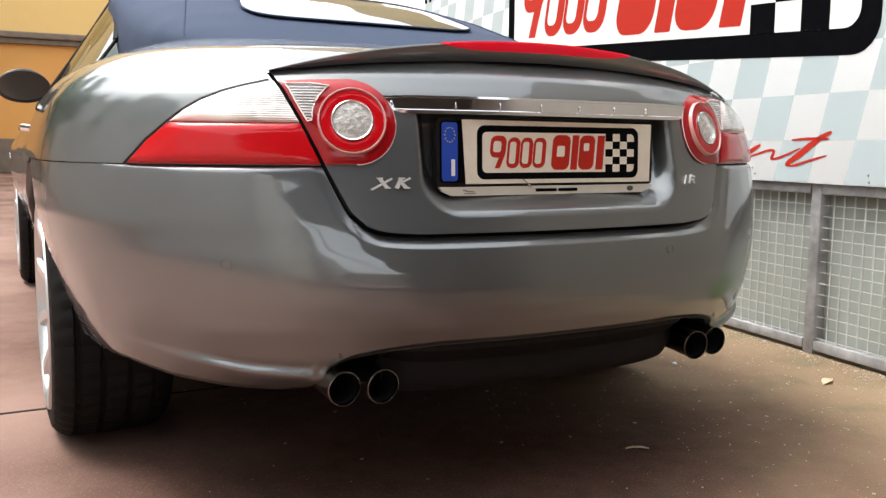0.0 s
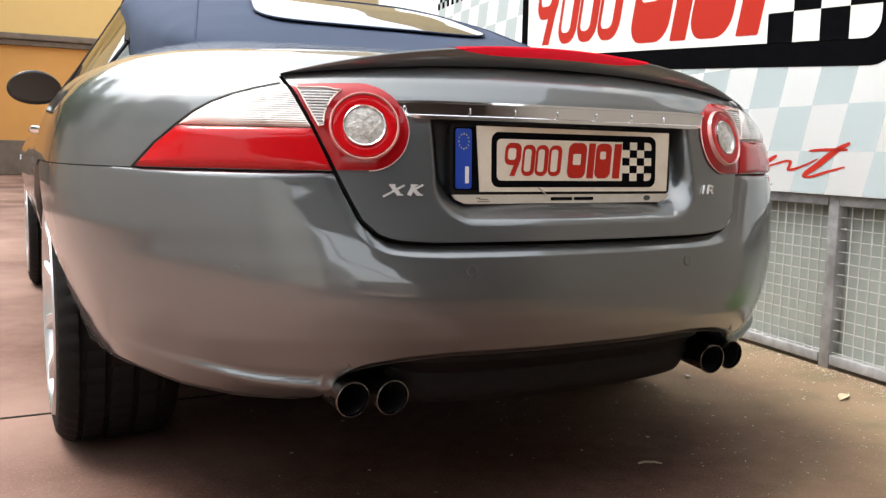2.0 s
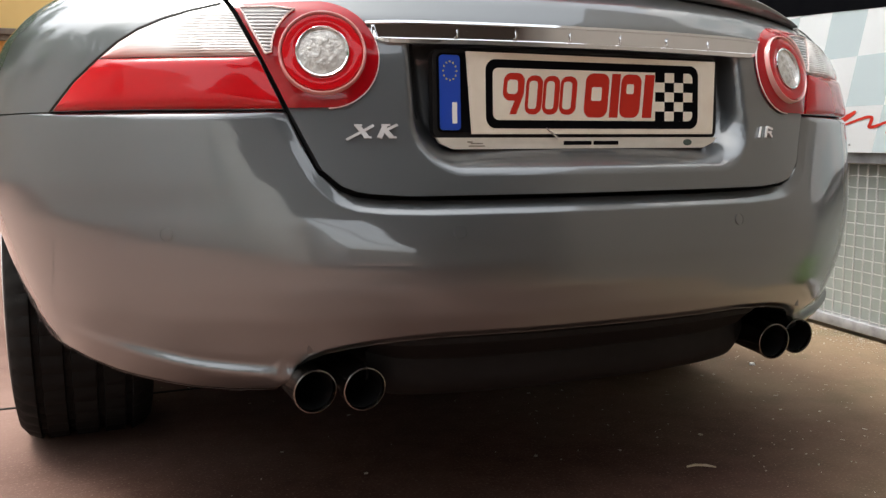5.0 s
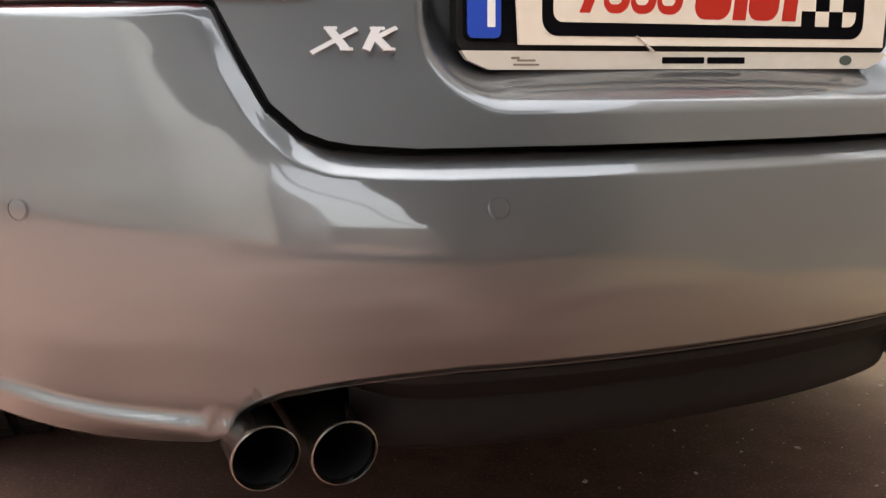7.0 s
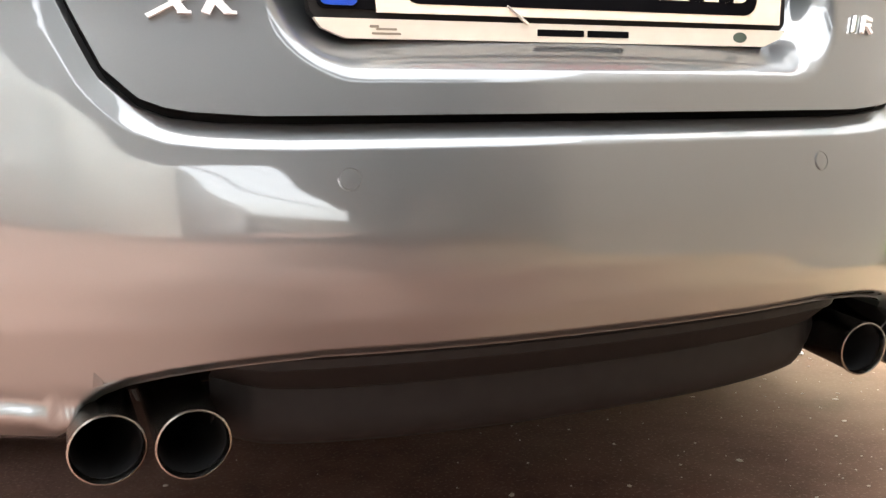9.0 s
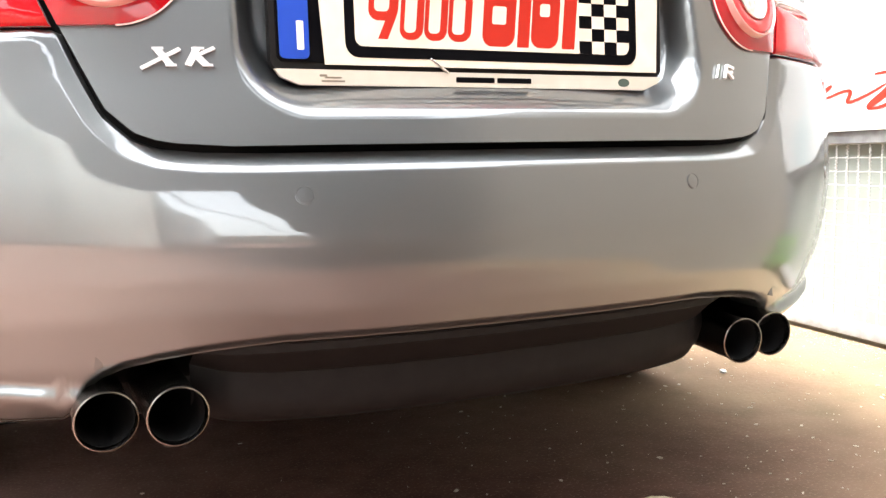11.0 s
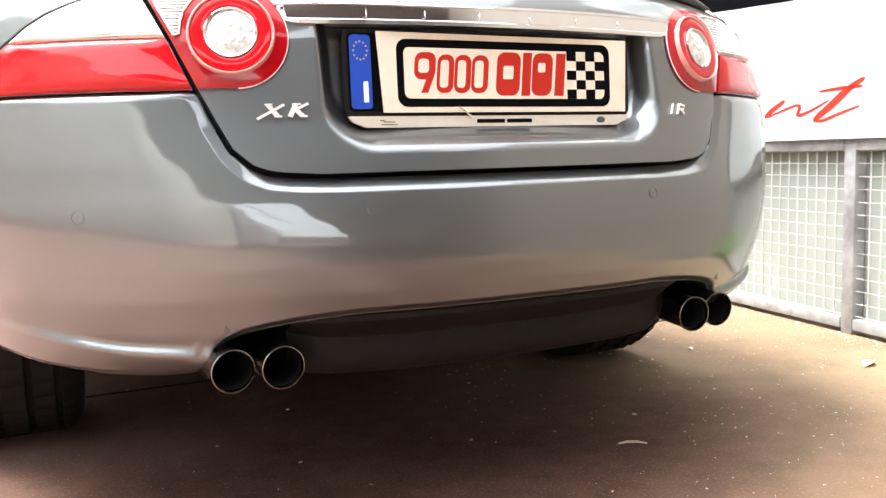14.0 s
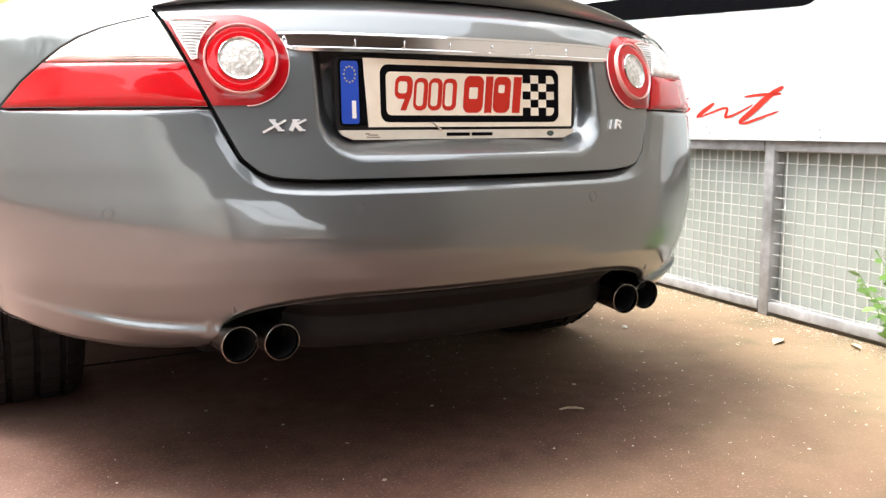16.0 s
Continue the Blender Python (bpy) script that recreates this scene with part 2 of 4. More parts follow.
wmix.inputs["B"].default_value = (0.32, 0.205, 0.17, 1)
gt.links.new(add_n.outputs[0], worn_lit.inputs["Value"])
gt.links.new(worn_lit.outputs[0], wmix.inputs["Factor"])
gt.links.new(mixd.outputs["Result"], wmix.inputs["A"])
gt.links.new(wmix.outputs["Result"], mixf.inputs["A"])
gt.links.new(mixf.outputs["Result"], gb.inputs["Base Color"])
YELLOW_WALL = mat("ochre_render", (0.84, 0.43, 0.13), 0.85, var=0.15, scale=4, color2=(0.72, 0.34, 0.095), big=0.3, big_scale=0.35, bump=0.2, bump_scale=25)
PALE_WALL = mat("pale_yellow_render", (0.88, 0.60, 0.24), 0.85, var=0.12, scale=4, color2=(0.78, 0.48, 0.17), big=0.25, big_scale=0.35)
TAN_WALL = mat("tan_render", (0.30, 0.235, 0.125), 0.85, var=0.2, scale=4, color2=(0.20, 0.15, 0.08), big=0.4, big_scale=0.3)
STONE = mat("plinth_stone", (0.24, 0.19, 0.15), 0.85, var=0.6, scale=6, color2=(0.14, 0.11, 0.09), bump=0.4, bump_scale=18)
PALE_GREY = mat("pale_grey_render", (0.82, 0.84, 0.80), 0.85, var=0.2, scale=5, color2=(0.5, 0.5, 0.45), big=0.3, big_scale=0.4)
SOFFIT = mat("dark_soffit", (0.12, 0.116, 0.112), 0.8, var=0.2, scale=4, color2=(0.08, 0.075, 0.07), big=0.3, big_scale=0.5)
GREY_WALL = mat("brown_boards", (0.27, 0.245, 0.215), 0.85, var=0.2, scale=5, color2=(0.19, 0.17, 0.145), big=0.3, big_scale=0.4)
LEAF = mat("green_leaf", (0.08, 0.17, 0.05), 0.5, var=0.4, scale=60, color2=(0.03, 0.09, 0.02))
WEED = mat("pale_green_leaf", (0.17, 0.32, 0.08), 0.5, var=0.4, scale=60, color2=(0.10, 0.22, 0.05))
DRY = mat("dry_leaf", (0.55, 0.46, 0.33), 0.7, var=0.4, scale=60, color2=(0.4, 0.3, 0.18))
CHIP = mat("pale_chips", (0.52, 0.46, 0.38), 0.8, var=0.8, scale=60, color2=(0.26, 0.20, 0.14))

# ---------------------------------------------------------------- mesh helpers


def part(name, bm, material, parent=None, label="", smooth=True, angle=40):
    """Links a bmesh as one mesh object under its thing."""
    bmesh.ops.recalc_face_normals(bm, faces=bm.faces)
    me = bpy.data.meshes.new(name)
    bm.to_mesh(me)
    bm.free()
    me.materials.append(material)
    if smooth:
        me.polygons.foreach_set("use_smooth", [True] * len(me.polygons))
        me.set_sharp_from_angle(angle=radians(angle))
    ob = new(name, me)
    ob.parent = parent
    if label:
        ob["label"] = label
    return ob


def thing(name, label, category, group="", kind=""):
    return tagged(new(name), label, category, group, kind)


def grid(bm, rows, closed=False):
    """Quads between rows of points."""
    vs = [[bm.verts.new(p) for p in r] for r in rows]
    for a, b in zip(vs, vs[1:]):
        n = len(a)
        for i in range(n if closed else n - 1):
            j = (i + 1) % n
            bm.faces.new((a[i], a[j], b[j], b[i]))
    return vs


def box(bm, x0, x1, y0, y1, z0, z1, bevel=0.0, m=None):
    r = bmesh.ops.create_cube(bm, size=1)
    bmesh.ops.scale(bm, vec=(x1 - x0, y1 - y0, z1 - z0), verts=r["verts"])
    bmesh.ops.translate(bm, vec=((x0 + x1) / 2, (y0 + y1) / 2, (z0 + z1) / 2), verts=r["verts"])
    if m:
        bmesh.ops.transform(bm, matrix=m, verts=r["verts"])
    if bevel:
        es = list({e for v in r["verts"] for e in v.link_edges})
        bmesh.ops.bevel(bm, geom=es, offset=bevel, segments=2, affect="EDGES", profile=0.5)


def plate(bm, outline, place, depth, holes=()):
    """A flat shape of thickness depth: outline in (u, v), place(u, v, d) gives the point; strips round a hole when one is given."""
    n = len(outline)
    if holes:
        inner = holes[0]
        ring = [[place(*p, 0) for p in outline], [place(*p, depth) for p in outline], [place(*p, depth) for p in inner], [place(*p, 0) for p in inner]]
        ring.append(ring[0])
        vs = [[bm.verts.new(p) for p in r] for r in ring[:4]]
        vs.append(vs[0])
        for a, b in zip(vs, vs[1:]):
            for i in range(n):
                j = (i + 1) % n
                bm.faces.new((a[i], a[j], b[j], b[i]))
        return
    lo, hi = [bm.verts.new(place(*p, 0)) for p in outline], [bm.verts.new(place(*p, depth)) for p in outline]
    bm.faces.new(hi)
    bm.faces.new(lo[::-1])
    for i in range(n):
        j = (i + 1) % n
        bm.faces.new((lo[i], lo[j], hi[j], hi[i]))


def rounded(x0, x1, z0, z1, r, slant=0.0, n=6):
    """A rectangle with round corners, leaning by slant."""
    pts = []
    for cx, cz, a0 in ((x1 - r, z1 - r, 0), (x0 + r, z1 - r, 90), (x0 + r, z0 + r, 180), (x1 - r, z0 + r, 270)):
        for k in range(n + 1):
            a = radians(a0 + 90 * k / n)
            px, pz = cx + r * math.cos(a), cz + r * math.sin(a)
            pts.append((px + slant * (pz - z0), pz))
    return pts


def tube(bm, pts, radius, n=8, cap=True):
    """A round bar along points; radius may be a list."""
    rows = []
    for i, p in enumerate(pts):
        p = Vector(p)
        d = (Vector(pts[min(i + 1, len(pts) - 1)]) - Vector(pts[max(i - 1, 0)])).normalized()
        u = d.orthogonal().normalized() if abs(d.z) > 0.9 else d.cross(Vector((0, 0, 1))).normalized()
        v = d.cross(u)
        r = radius[i] if isinstance(radius, (list, tuple)) else radius
        rows.append([p + u * (r * math.cos(2 * math.pi * k / n)) + v * (r * math.sin(2 * math.pi * k / n)) for k in range(n)])
    vs = grid(bm, rows, closed=True)
    if cap:
        bm.faces.new(vs[0][::-1])
        bm.faces.new(vs[-1])


def lathe(bm, profile, n, m=None, closed=False):
    """Turns (r, h) about local z, then places it by m."""
    rows = []
    for r, h in profile:
        rows.append([Vector((r * math.cos(2 * math.pi * k / n), r * math.sin(2 * math.pi * k / n), h)) for k in range(n)])
    if closed:
        rows.append(rows[0])
    if m:
        rows = [[m @ p for p in r] for r in rows]
    grid(bm, rows, closed=True)


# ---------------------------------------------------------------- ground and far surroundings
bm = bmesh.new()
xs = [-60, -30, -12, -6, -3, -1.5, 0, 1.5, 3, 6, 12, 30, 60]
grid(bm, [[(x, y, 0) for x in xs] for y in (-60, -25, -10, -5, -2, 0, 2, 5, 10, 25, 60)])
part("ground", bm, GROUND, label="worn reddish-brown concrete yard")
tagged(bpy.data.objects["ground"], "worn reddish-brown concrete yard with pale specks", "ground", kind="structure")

bm = bmesh.new()
box(bm, -30, 1.45, 1.176, 1.188, -0.01, 0.002)
tagged(part("trim_joint", bm, UNDER, smooth=False), "dark joint across the concrete yard", "joint", kind="structure")
bm = bmesh.new()
box(bm, -30, 8, 22.0, 22.4, 0.83, 3.08)
wall = part("wall_north", bm, YELLOW_WALL, smooth=False)
tagged(wall, "ochre yellow rendered house wall", "wall", kind="structure")
bm = bmesh.new()
box(bm, -30, 8, 22.0, 22.4, 3.36, 8.0)
tagged(part("wall_north_upper", bm, PALE_WALL, smooth=False), "pale yellow rendered upper house wall", "wall", kind="structure")
bm = bmesh.new()
box(bm, -30, 8, 21.86, 22.4, 3.08, 3.21, 0.02)
box(bm, -30, 8, 21.78, 22.4, 3.21, 3.36, 0.03)
tagged(part("trim_ledge", bm, STONE, smooth=False), "weathered stone ledge across the house wall", "trim", kind="structure")
bm = bmesh.new()
box(bm, -30, 8, 21.9, 22.4, 0.0, 0.83, 0.02)
tagged(part("baseboard_plinth", bm, STONE, smooth=False), "rough brown stone plinth of the house wall", "trim", kind="structure")
# unseen plain walls and roof behind and beside, added to shape light and reflections
for name, dims, label in (
    ("wall_south", (-1.9, 1.86, -26.3, -26.0, 0, 3.4), "plain grey wall under the roof, added out of view"),
    ("wall_south_low", (-20, -1.95, -26.3, -26.0, 0, 2.7), "plain low grey wall, added out of view"),
    ("wall_southwest", (-18, -4.75, -8.9, -8.6, 0, 6.4), "plain brown-grey wall, added out of view"),
    ("wall_northeast", (6.0, 6.3, 2.0, 21.5, 0, 8.4), "plain tan house wall beyond the fence"),
    ("wall_west", (-9.0, -8.7, -12.0, 21.5, 0, 5.8), "plain grey-green wall along the yard, added out of view"),
    ("wall_east", (1.53, 1.80, -26.0, -0.10, 0, 3.4), "plain grey side wall, added out of view"),
):
    bm = bmesh.new()
    box(bm, *dims)
    tagged(part(name, bm, PALE_GREY if "west" in name else TAN_WALL if name == "wall_northeast" else GREY_WALL, smooth=False), label, "wall", kind="structure")
bm = bmesh.new()
box(bm, -0.15, 0.15, -21.6, 0, 0, 3.4, m=pose(-4.9, -8.95, 0, 0, 0, -13))
tagged(part("wall_southwest_side", bm, PALE_GREY, smooth=False), "plain grey wall along the back yard, added out of view", "wall", kind="structure")
bm = bmesh.new()  # unseen roof slabs added to block light: wide in front, narrow along the side wall
box(bm, -4.9, 1.80, -8.3, -3.7, 3.40, 3.52)
box(bm, -3.4, 1.30, -3.72, -2.8, 3.90, 4.02)
box(bm, -2.3, 1.80, -26.3, -8.304, 3.40, 3.52)
tagged(part("ceiling", bm, SOFFIT, smooth=False), "plain dark roof slabs behind the yard, added out of view", "roof", kind="structure")
bm = bmesh.new()
tube(bm, [(-2.5, -26.0, 3.2), (-3.1, -20, 3.12), (-3.7, -14.0, 3.16), (-4.3, -8.3, 3.40)], 0.03, 6)
tagged(part("overhead_cable", bm, SATIN_BLACK), "thin black cable strung over the yard", "cable")


# trees along the far side of the yard
BARK = mat("bark", (0.12, 0.09, 0.065), 0.9, var=0.6, scale=18, color2=(0.06, 0.045, 0.035), bump=0.5, bump_scale=30)


def build_tree(x, y, height, seed):
    rg = random.Random(seed)
    tree = thing("tree", "leafy green broad-leaved tree beside the yard", "tree", "trees along the yard")
    tree.matrix_world = pose(x, y, 0, 0, 0, rg.uniform(0, 360))
    bm = bmesh.new()
    tube(bm, [(0, 0, 0), (0.03, 0.02, height * 0.2), (-0.04, 0.03, height * 0.45), (0.0, 0, height * 0.8)], [0.16, 0.13, 0.10, 0.03], 10)
    limbs = []
    for k in range(9):
        a, h0 = 2.4 * k + rg.uniform(-0.3, 0.3), height * rg.uniform(0.18, 0.6)
        ln = height * rg.uniform(0.2, 0.34)
        tip = Vector((ln * math.cos(a), ln * math.sin(a), h0 + height * rg.uniform(0.1, 0.3)))
        tube(bm, [(0, 0, h0), tip * 0.5 + Vector((0, 0, h0 * 0.45)), tip], [0.06, 0.04, 0.012], 6)
        limbs += [tip, tip * 0.7 + Vector((0, 0, h0 * 0.25 + 0.2))]
    limbs += [Vector((0, 0, height * 0.9)), Vector((0.3, 0.1, height * 0.8))]
    part("trunk", bm, BARK, tree)
    co, fa = [], []
    for tip in limbs:
        for k in range(330):
            d = Vector((rg.gauss(0, 1), rg.gauss(0, 1), rg.gauss(0, 0.8)))
            p = tip + d.normalized() * height * 0.125 * rg.uniform(0.35, 1.15)
            u = Vector((rg.gauss(0, 1), rg.gauss(0, 1), rg.gauss(0, 0.6))).normalized()
            w = u.orthogonal().normalized() * 0.05
            n = len(co)
            co += [p - u * 0.13, p + w * 1.5, p + u * 0.13, p - w * 1.5]
            fa.append((n, n + 1, n + 2, n + 3))
    me = bpy.data.meshes.new("crown")
    me.from_pydata(co, [], fa)
    me.materials.append(LEAF)
    crown = new("crown", me)
    crown.parent = tree
    tagged(crown, "loose crown of small green leaves", kind="stuff")


for x, y, h, sd in ((-10.9, -1.2, 8.2, 2), (-10.8, 2.4, 9.2, 3), (-10.6, 6.2, 9.2, 4), (-10.4, 10.4, 9.4, 1), (-5.0, 10.5, 7.2, 5), (-5.0, 17.5, 9.0, 6)):
    build_tree(x, y, h, sd)

# ---------------------------------------------------------------- fence with sign
FENCE = pose(1.60, 0, 0, 0, 0, 83.44)  # local x along the fence, y towards the car
fence = thing("wire_mesh_fence", "grey steel frame fence with crimped galvanised wire mesh", "fence")
fence.matrix_world = FENCE
POSTS = (-0.06, 0.695, 2.70, 4.70, 6.70)
for s in POSTS:
    bm = bmesh.new()
    box(bm, s - 0.024, s + 0.024, -0.03, 0.016, 0.0, 2.3, 0.003)
    part("post", bm, GALV, fence)
for bay, (a, b) in enumerate(zip(POSTS, POSTS[1:])):
    for z0, z1 in ((0.016, 0.052), (0.60, 0.64)):
        bm = bmesh.new()
        box(bm, a + 0.028, b - 0.028, -0.024, 0.018, z0, z1, 0.003)
        part("rail", bm, GALV, fence)
    bm = bmesh.new()
    n = int(round((b - a - 0.052) / 0.0455))
    hz = [0.060 + 0.0414 * k for k in range(14)]
    for i in range(1, n):
        s = a + 0.026 + (b - a - 0.052) * i / n
        pts = []
        steps = 204 if bay < 2 else 68
        for q in range(steps):  # finely crimped upright wire
            z = 0.050 + 0.546 * q / (steps - 1)
            pts.append((s + 0.0010 * math.sin(2 * math.pi * z / 0.0105), 0.0030 * math.cos(2 * math.pi * z / 0.0105 + i), z))
        tube(bm, pts, 0.0025, 5, cap=False)
    for k, z in enumerate(hz):
        pts = [(a + 0.02, 0, z)]
        for i in range(1, n):
            s = a + 0.026 + (b - a - 0.052) * i / n
            side = -1 if (k + i) % 2 else 1
            pts.append((s, 0.0028 * side, z + 0.001 * side))
        tube(bm, pts + [(b - 0.02, 0, z)], 0.0016, 5, cap=False)
    part("wire_mesh", bm, WIRE, fence, "crimped galvanised wire mesh")
    # black strip put where the gap beside the post lies in shade
    bm = bmesh.new()
    box(bm, a + 0.0245, a + 0.038, -0.034, -0.010, 0.055, 0.598)
    part("gap_shade", bm, SATIN_BLACK, fence, "dark strip standing in for the shaded gap beside the post")
bm = bmesh.new()
box(bm, -0.08, 6.7, -0.050, -0.036, 0.01, 2.3)
tagged(part("backing_sheet", bm, SHEET, smooth=False), "pale grey-green weathered sheet behind the fence", "sheet").matrix_world = FENCE

sign = thing("sign_board", "white chequered sign board with red marks, on the fence", "sign")
sign.matrix_world = FENCE
bm = bmesh.new()
box(bm, -0.08, 6.6, 0.024, 0.036, 0.637, 2.7, 0.001)
part("panel", bm, SIGN_WHITE, sign)


def on_sign(s, z, d):
    return (s, 0.036 + d, z)


SHEAR = 0.26  # the print leans
for i in range(-10, 26):
    for j in range(10):
        if (i + j) % 2:
            s0, z0 = 0.850 + 0.1725 * i, max(0.626 + 0.1680 * j, 0.639)
            z1 = 0.626 + 0.1680 * (j + 1)
            if s0 - SHEAR * (z1 - 0.82) < -0.06:
                continue
            bm = bmesh.new()
            plate(bm, [(s0 - SHEAR * (z0 - 0.82), z0), (s0 + 0.1725 - SHEAR * (z0 - 0.82), z0), (s0 + 0.1725 - SHEAR * (z1 - 0.82), z1), (s0 - SHEAR * (z1 - 0.82), z1)], on_sign, 0.0003)
            part("grey_square", bm, SIGN_GREY, sign, smooth=False)


def mark(parent, place, k, board, red, black, sl):
    """A framed mark of rings, blocks and small squares; k is the depth of one layer."""
    W = 4.0
    bm = bmesh.new()
    plate(bm, rounded(-0.02, W + 0.02, -0.03, 1.03, 0.17), lambda u, v, d: place(u, v, d), k)
    part("mark_border", bm, black, parent, "black rounded border", smooth=False)
    bm = bmesh.new()
    plate(bm, rounded(0.10, W - 0.10, 0.10, 0.90, 0.1), lambda u, v, d: place(u, v, d + k), k * 0.6)
    part("mark_field", bm, board, parent, "pale field inside the border", smooth=False)
    up = lambda u, v, d: place(u, v, d + 1.6 * k)
    # four rings, the first with a thick shoulder and a trailing foot
    for u0, u1, v0, v1, t in ((0.26, 0.63, 0.40, 0.83, 0.105), (0.64, 0.94, 0.19, 0.80, 0.085), (0.95, 1.25, 0.19, 0.80, 0.085), (1.26, 1.57, 0.19, 0.80, 0.085)):
        bm = bmesh.new()
        plate(bm, rounded(u0, u1, v0, v1, 0.13, sl), up, k * 0.6, [rounded(u0 + t * 0.75, u1 - t, v0 + t, v1 - t, 0.055, sl)])
        part("mark_ring", bm, red, parent, smooth=False)
    bm = bmesh.new()
    plate(bm, [(0.38, 0.19), (0.50, 0.19), (0.62, 0.46), (0.52, 0.50)], up, k * 0.62)
    part("mark_foot", bm, red, parent, smooth=False)
    # slotted blocks and slanting bars
    for u0, u1, slot in ((1.72, 2.17, (0.15, 0.42, 0.64)), (2.21, 2.38, None), (2.40, 2.80, (0.15, 0.54, 0.70)), (2.86, 3.05, None)):
        bm = bmesh.new()
        if slot:
            t, v0, v1 = slot
            plate(bm, rounded(u0, u1, 0.15, 0.86, 0.14, sl), up, k * 0.6, [rounded(u0 + t, u1 - t * 0.7, v0, v1, 0.03, sl)])
        else:
            plate(bm, rounded(u0, u1, 0.15, 0.86, 0.012, sl), up, k * 0.6)
        part("mark_block", bm, red, parent, smooth=False)
    # small chequered field
    for i in range(4):
        for j in range(5):
            if (i + j) % 2 == 0:
                u0, v0 = 3.13 + 0.1925 * i, 0.10 + 0.160 * j
                bm = bmesh.new()
                plate(bm, [(u0, v0), (u0 + 0.1925, v0), (u0 + 0.1925, v0 + 0.160), (u0, v0 + 0.160)], up, k * 0.5)
                part("mark_square", bm, black, parent, smooth=False)


LH = 0.715
mark(sign, lambda u, v, d: on_sign(3.31 - LH * u, 1.295 - 0.068 * LH * u + LH * v + 0.0, d), 0.0015, PRINT_WHITE, PRINT_RED, PRINT_BLACK, 0.25)


def ribbon(bm, pts, width, place, d):
    """A brush stroke: smooth through the points, thick in the middle."""
    fine = []
    for i in range(len(pts) - 1):
        p0, p1, p2, p3 = (Vector(pts[max(0, min(len(pts) - 1, i + k))]) for k in (-1, 0, 1, 2))
        for t in (0, 0.2, 0.4, 0.6, 0.8):
            fine.append(0.5 * (2 * p1 + (p2 - p0) * t + (2 * p0 - 5 * p1 + 4 * p2 - p3) * t * t + (3 * p1 - p0 - 3 * p2 + p3) * t ** 3))
    fine.append(Vector(pts[-1]))
    left, right = [], []
    n = len(fine)
    for i, p in enumerate(fine):
        q = fine[min(i + 1, n - 1)] - fine[max(i - 1, 0)]
        q = Vector((-q.y, q.x)).normalized()
        w = width * (0.35 + 0.65 * math.sin(math.pi * i / (n - 1)) ** 0.6) * (0.65 + 0.35 * abs(q.x))
        left.append(p + q * w / 2)
        right.append(p - q * w / 2)
    grid(bm, [[place(*p, d) for p in left], [place(*p, d) for p in right]])


for pts, w in (
    ([(1.250, 0.708), (1.191, 0.733), (1.121, 0.760)], 0.020),
    ([(1.165, 0.793), (1.150, 0.797), (1.135, 0.800)], 0.014),
    ([(1.082, 0.723), (1.041, 0.746), (0.978, 0.776)], 0.024),
    ([(1.060, 0.724), (0.992, 0.741), (0.931, 0.755), (0.904, 0.753), (0.908, 0.736), (0.913, 0.723), (0.884, 0.725), (0.827, 0.742), (0.767, 0.765)], 0.015),
    ([(0.619, 0.823), (0.668, 0.803), (0.718, 0.774), (0.770, 0.740), (0.818, 0.713), (0.836, 0.699)], 0.030),
    ([(0.836, 0.699), (0.794, 0.700), (0.727, 0.717), (0.636, 0.739)], 0.014),
    ([(0.812, 0.795), (0.734, 0.799), (0.668, 0.799), (0.627, 0.799)], 0.017),
):
    bm = bmesh.new()
    ribbon(bm, pts, w, on_sign, 0.0016)
    part("brush_stroke", bm, PRINT_RED, sign, "red brush-script stroke")
for s, z in ((1.019, 0.686), (1.001, 0.663), (0.448, 0.675), (0.443, 0.650), (0.10, 0.66), (2.5, 0.7)):
    bm = bmesh.new()
    lathe(bm, [(0.0001, 0.003), (0.003, 0.003), (0.0045, 0.0)], 8, pose(s, 0.0365, z, -90))
    part("rivet", bm, GALV, sign)
bm = bmesh.new()
for i in range(14):
    for j in range(9):
        if (i + j) % 2:
            s0, z0 = 4.2 + 0.05 * i, 1.88 + 0.05 * j
            plate(bm, [(s0, z0), (s0 + 0.05, z0), (s0 + 0.05, z0 + 0.05), (s0, z0 + 0.05)], on_sign, 0.0018)
tagged(part("fine_chequer", bm, PRINT_BLACK, sign, "fine black chequer", smooth=False), kind="stuff")

# weed at the foot of the fence
weed = thing("weed", "small green weed growing at the foot of the fence", "plant")
weed.matrix_world = FENCE
bm = bmesh.new()
lf = bmesh.new()
for k in range(14):
    a = random.uniform(-1.3, 1.0)
    h = random.uniform(0.10, 0.31)
    base = (random.uniform(-0.04, 0.10), random.uniform(0.03, 0.07), 0.0)
    tip = (base[0] + 0.16 * math.sin(a), base[1] + random.uniform(0.0, 0.07), h)
    mid = ((base[0] + tip[0]) / 2, base[1] + 0.02, h * 0.6)
    tube(bm, [base, mid, tip], [0.0022, 0.0018, 0.001], 5)
    for q in range(13):
        t = 0.25 + 0.75 * q / 12
        p = Vector(base).lerp(Vector(mid), t * 2) if t < 0.5 else Vector(mid).lerp(Vector(tip), t * 2 - 1)
        ang, ln = random.uniform(0, 6.28), random.uniform(0.025, 0.055)
        d = Vector((math.cos(ang), 0.6 * math.sin(ang), random.uniform(-0.3, 0.4))).normalized()
        side = d.cross(Vector((0.2, 1, 0.1))).normalized() * ln * 0.26
        fold = Vector((0, 0, -0.12 * ln))
        vs = [lf.verts.new(v) for v in (p, p + d * ln * 0.3 + side * 0.8, p + d * ln * 0.65 + side * 0.8, p + d * ln + fold, p + d * ln * 0.65 - side * 0.8, p + d * ln * 0.3 - side * 0.8)]
        lf.faces.new(vs)
part("stem", bm, WEED, weed)
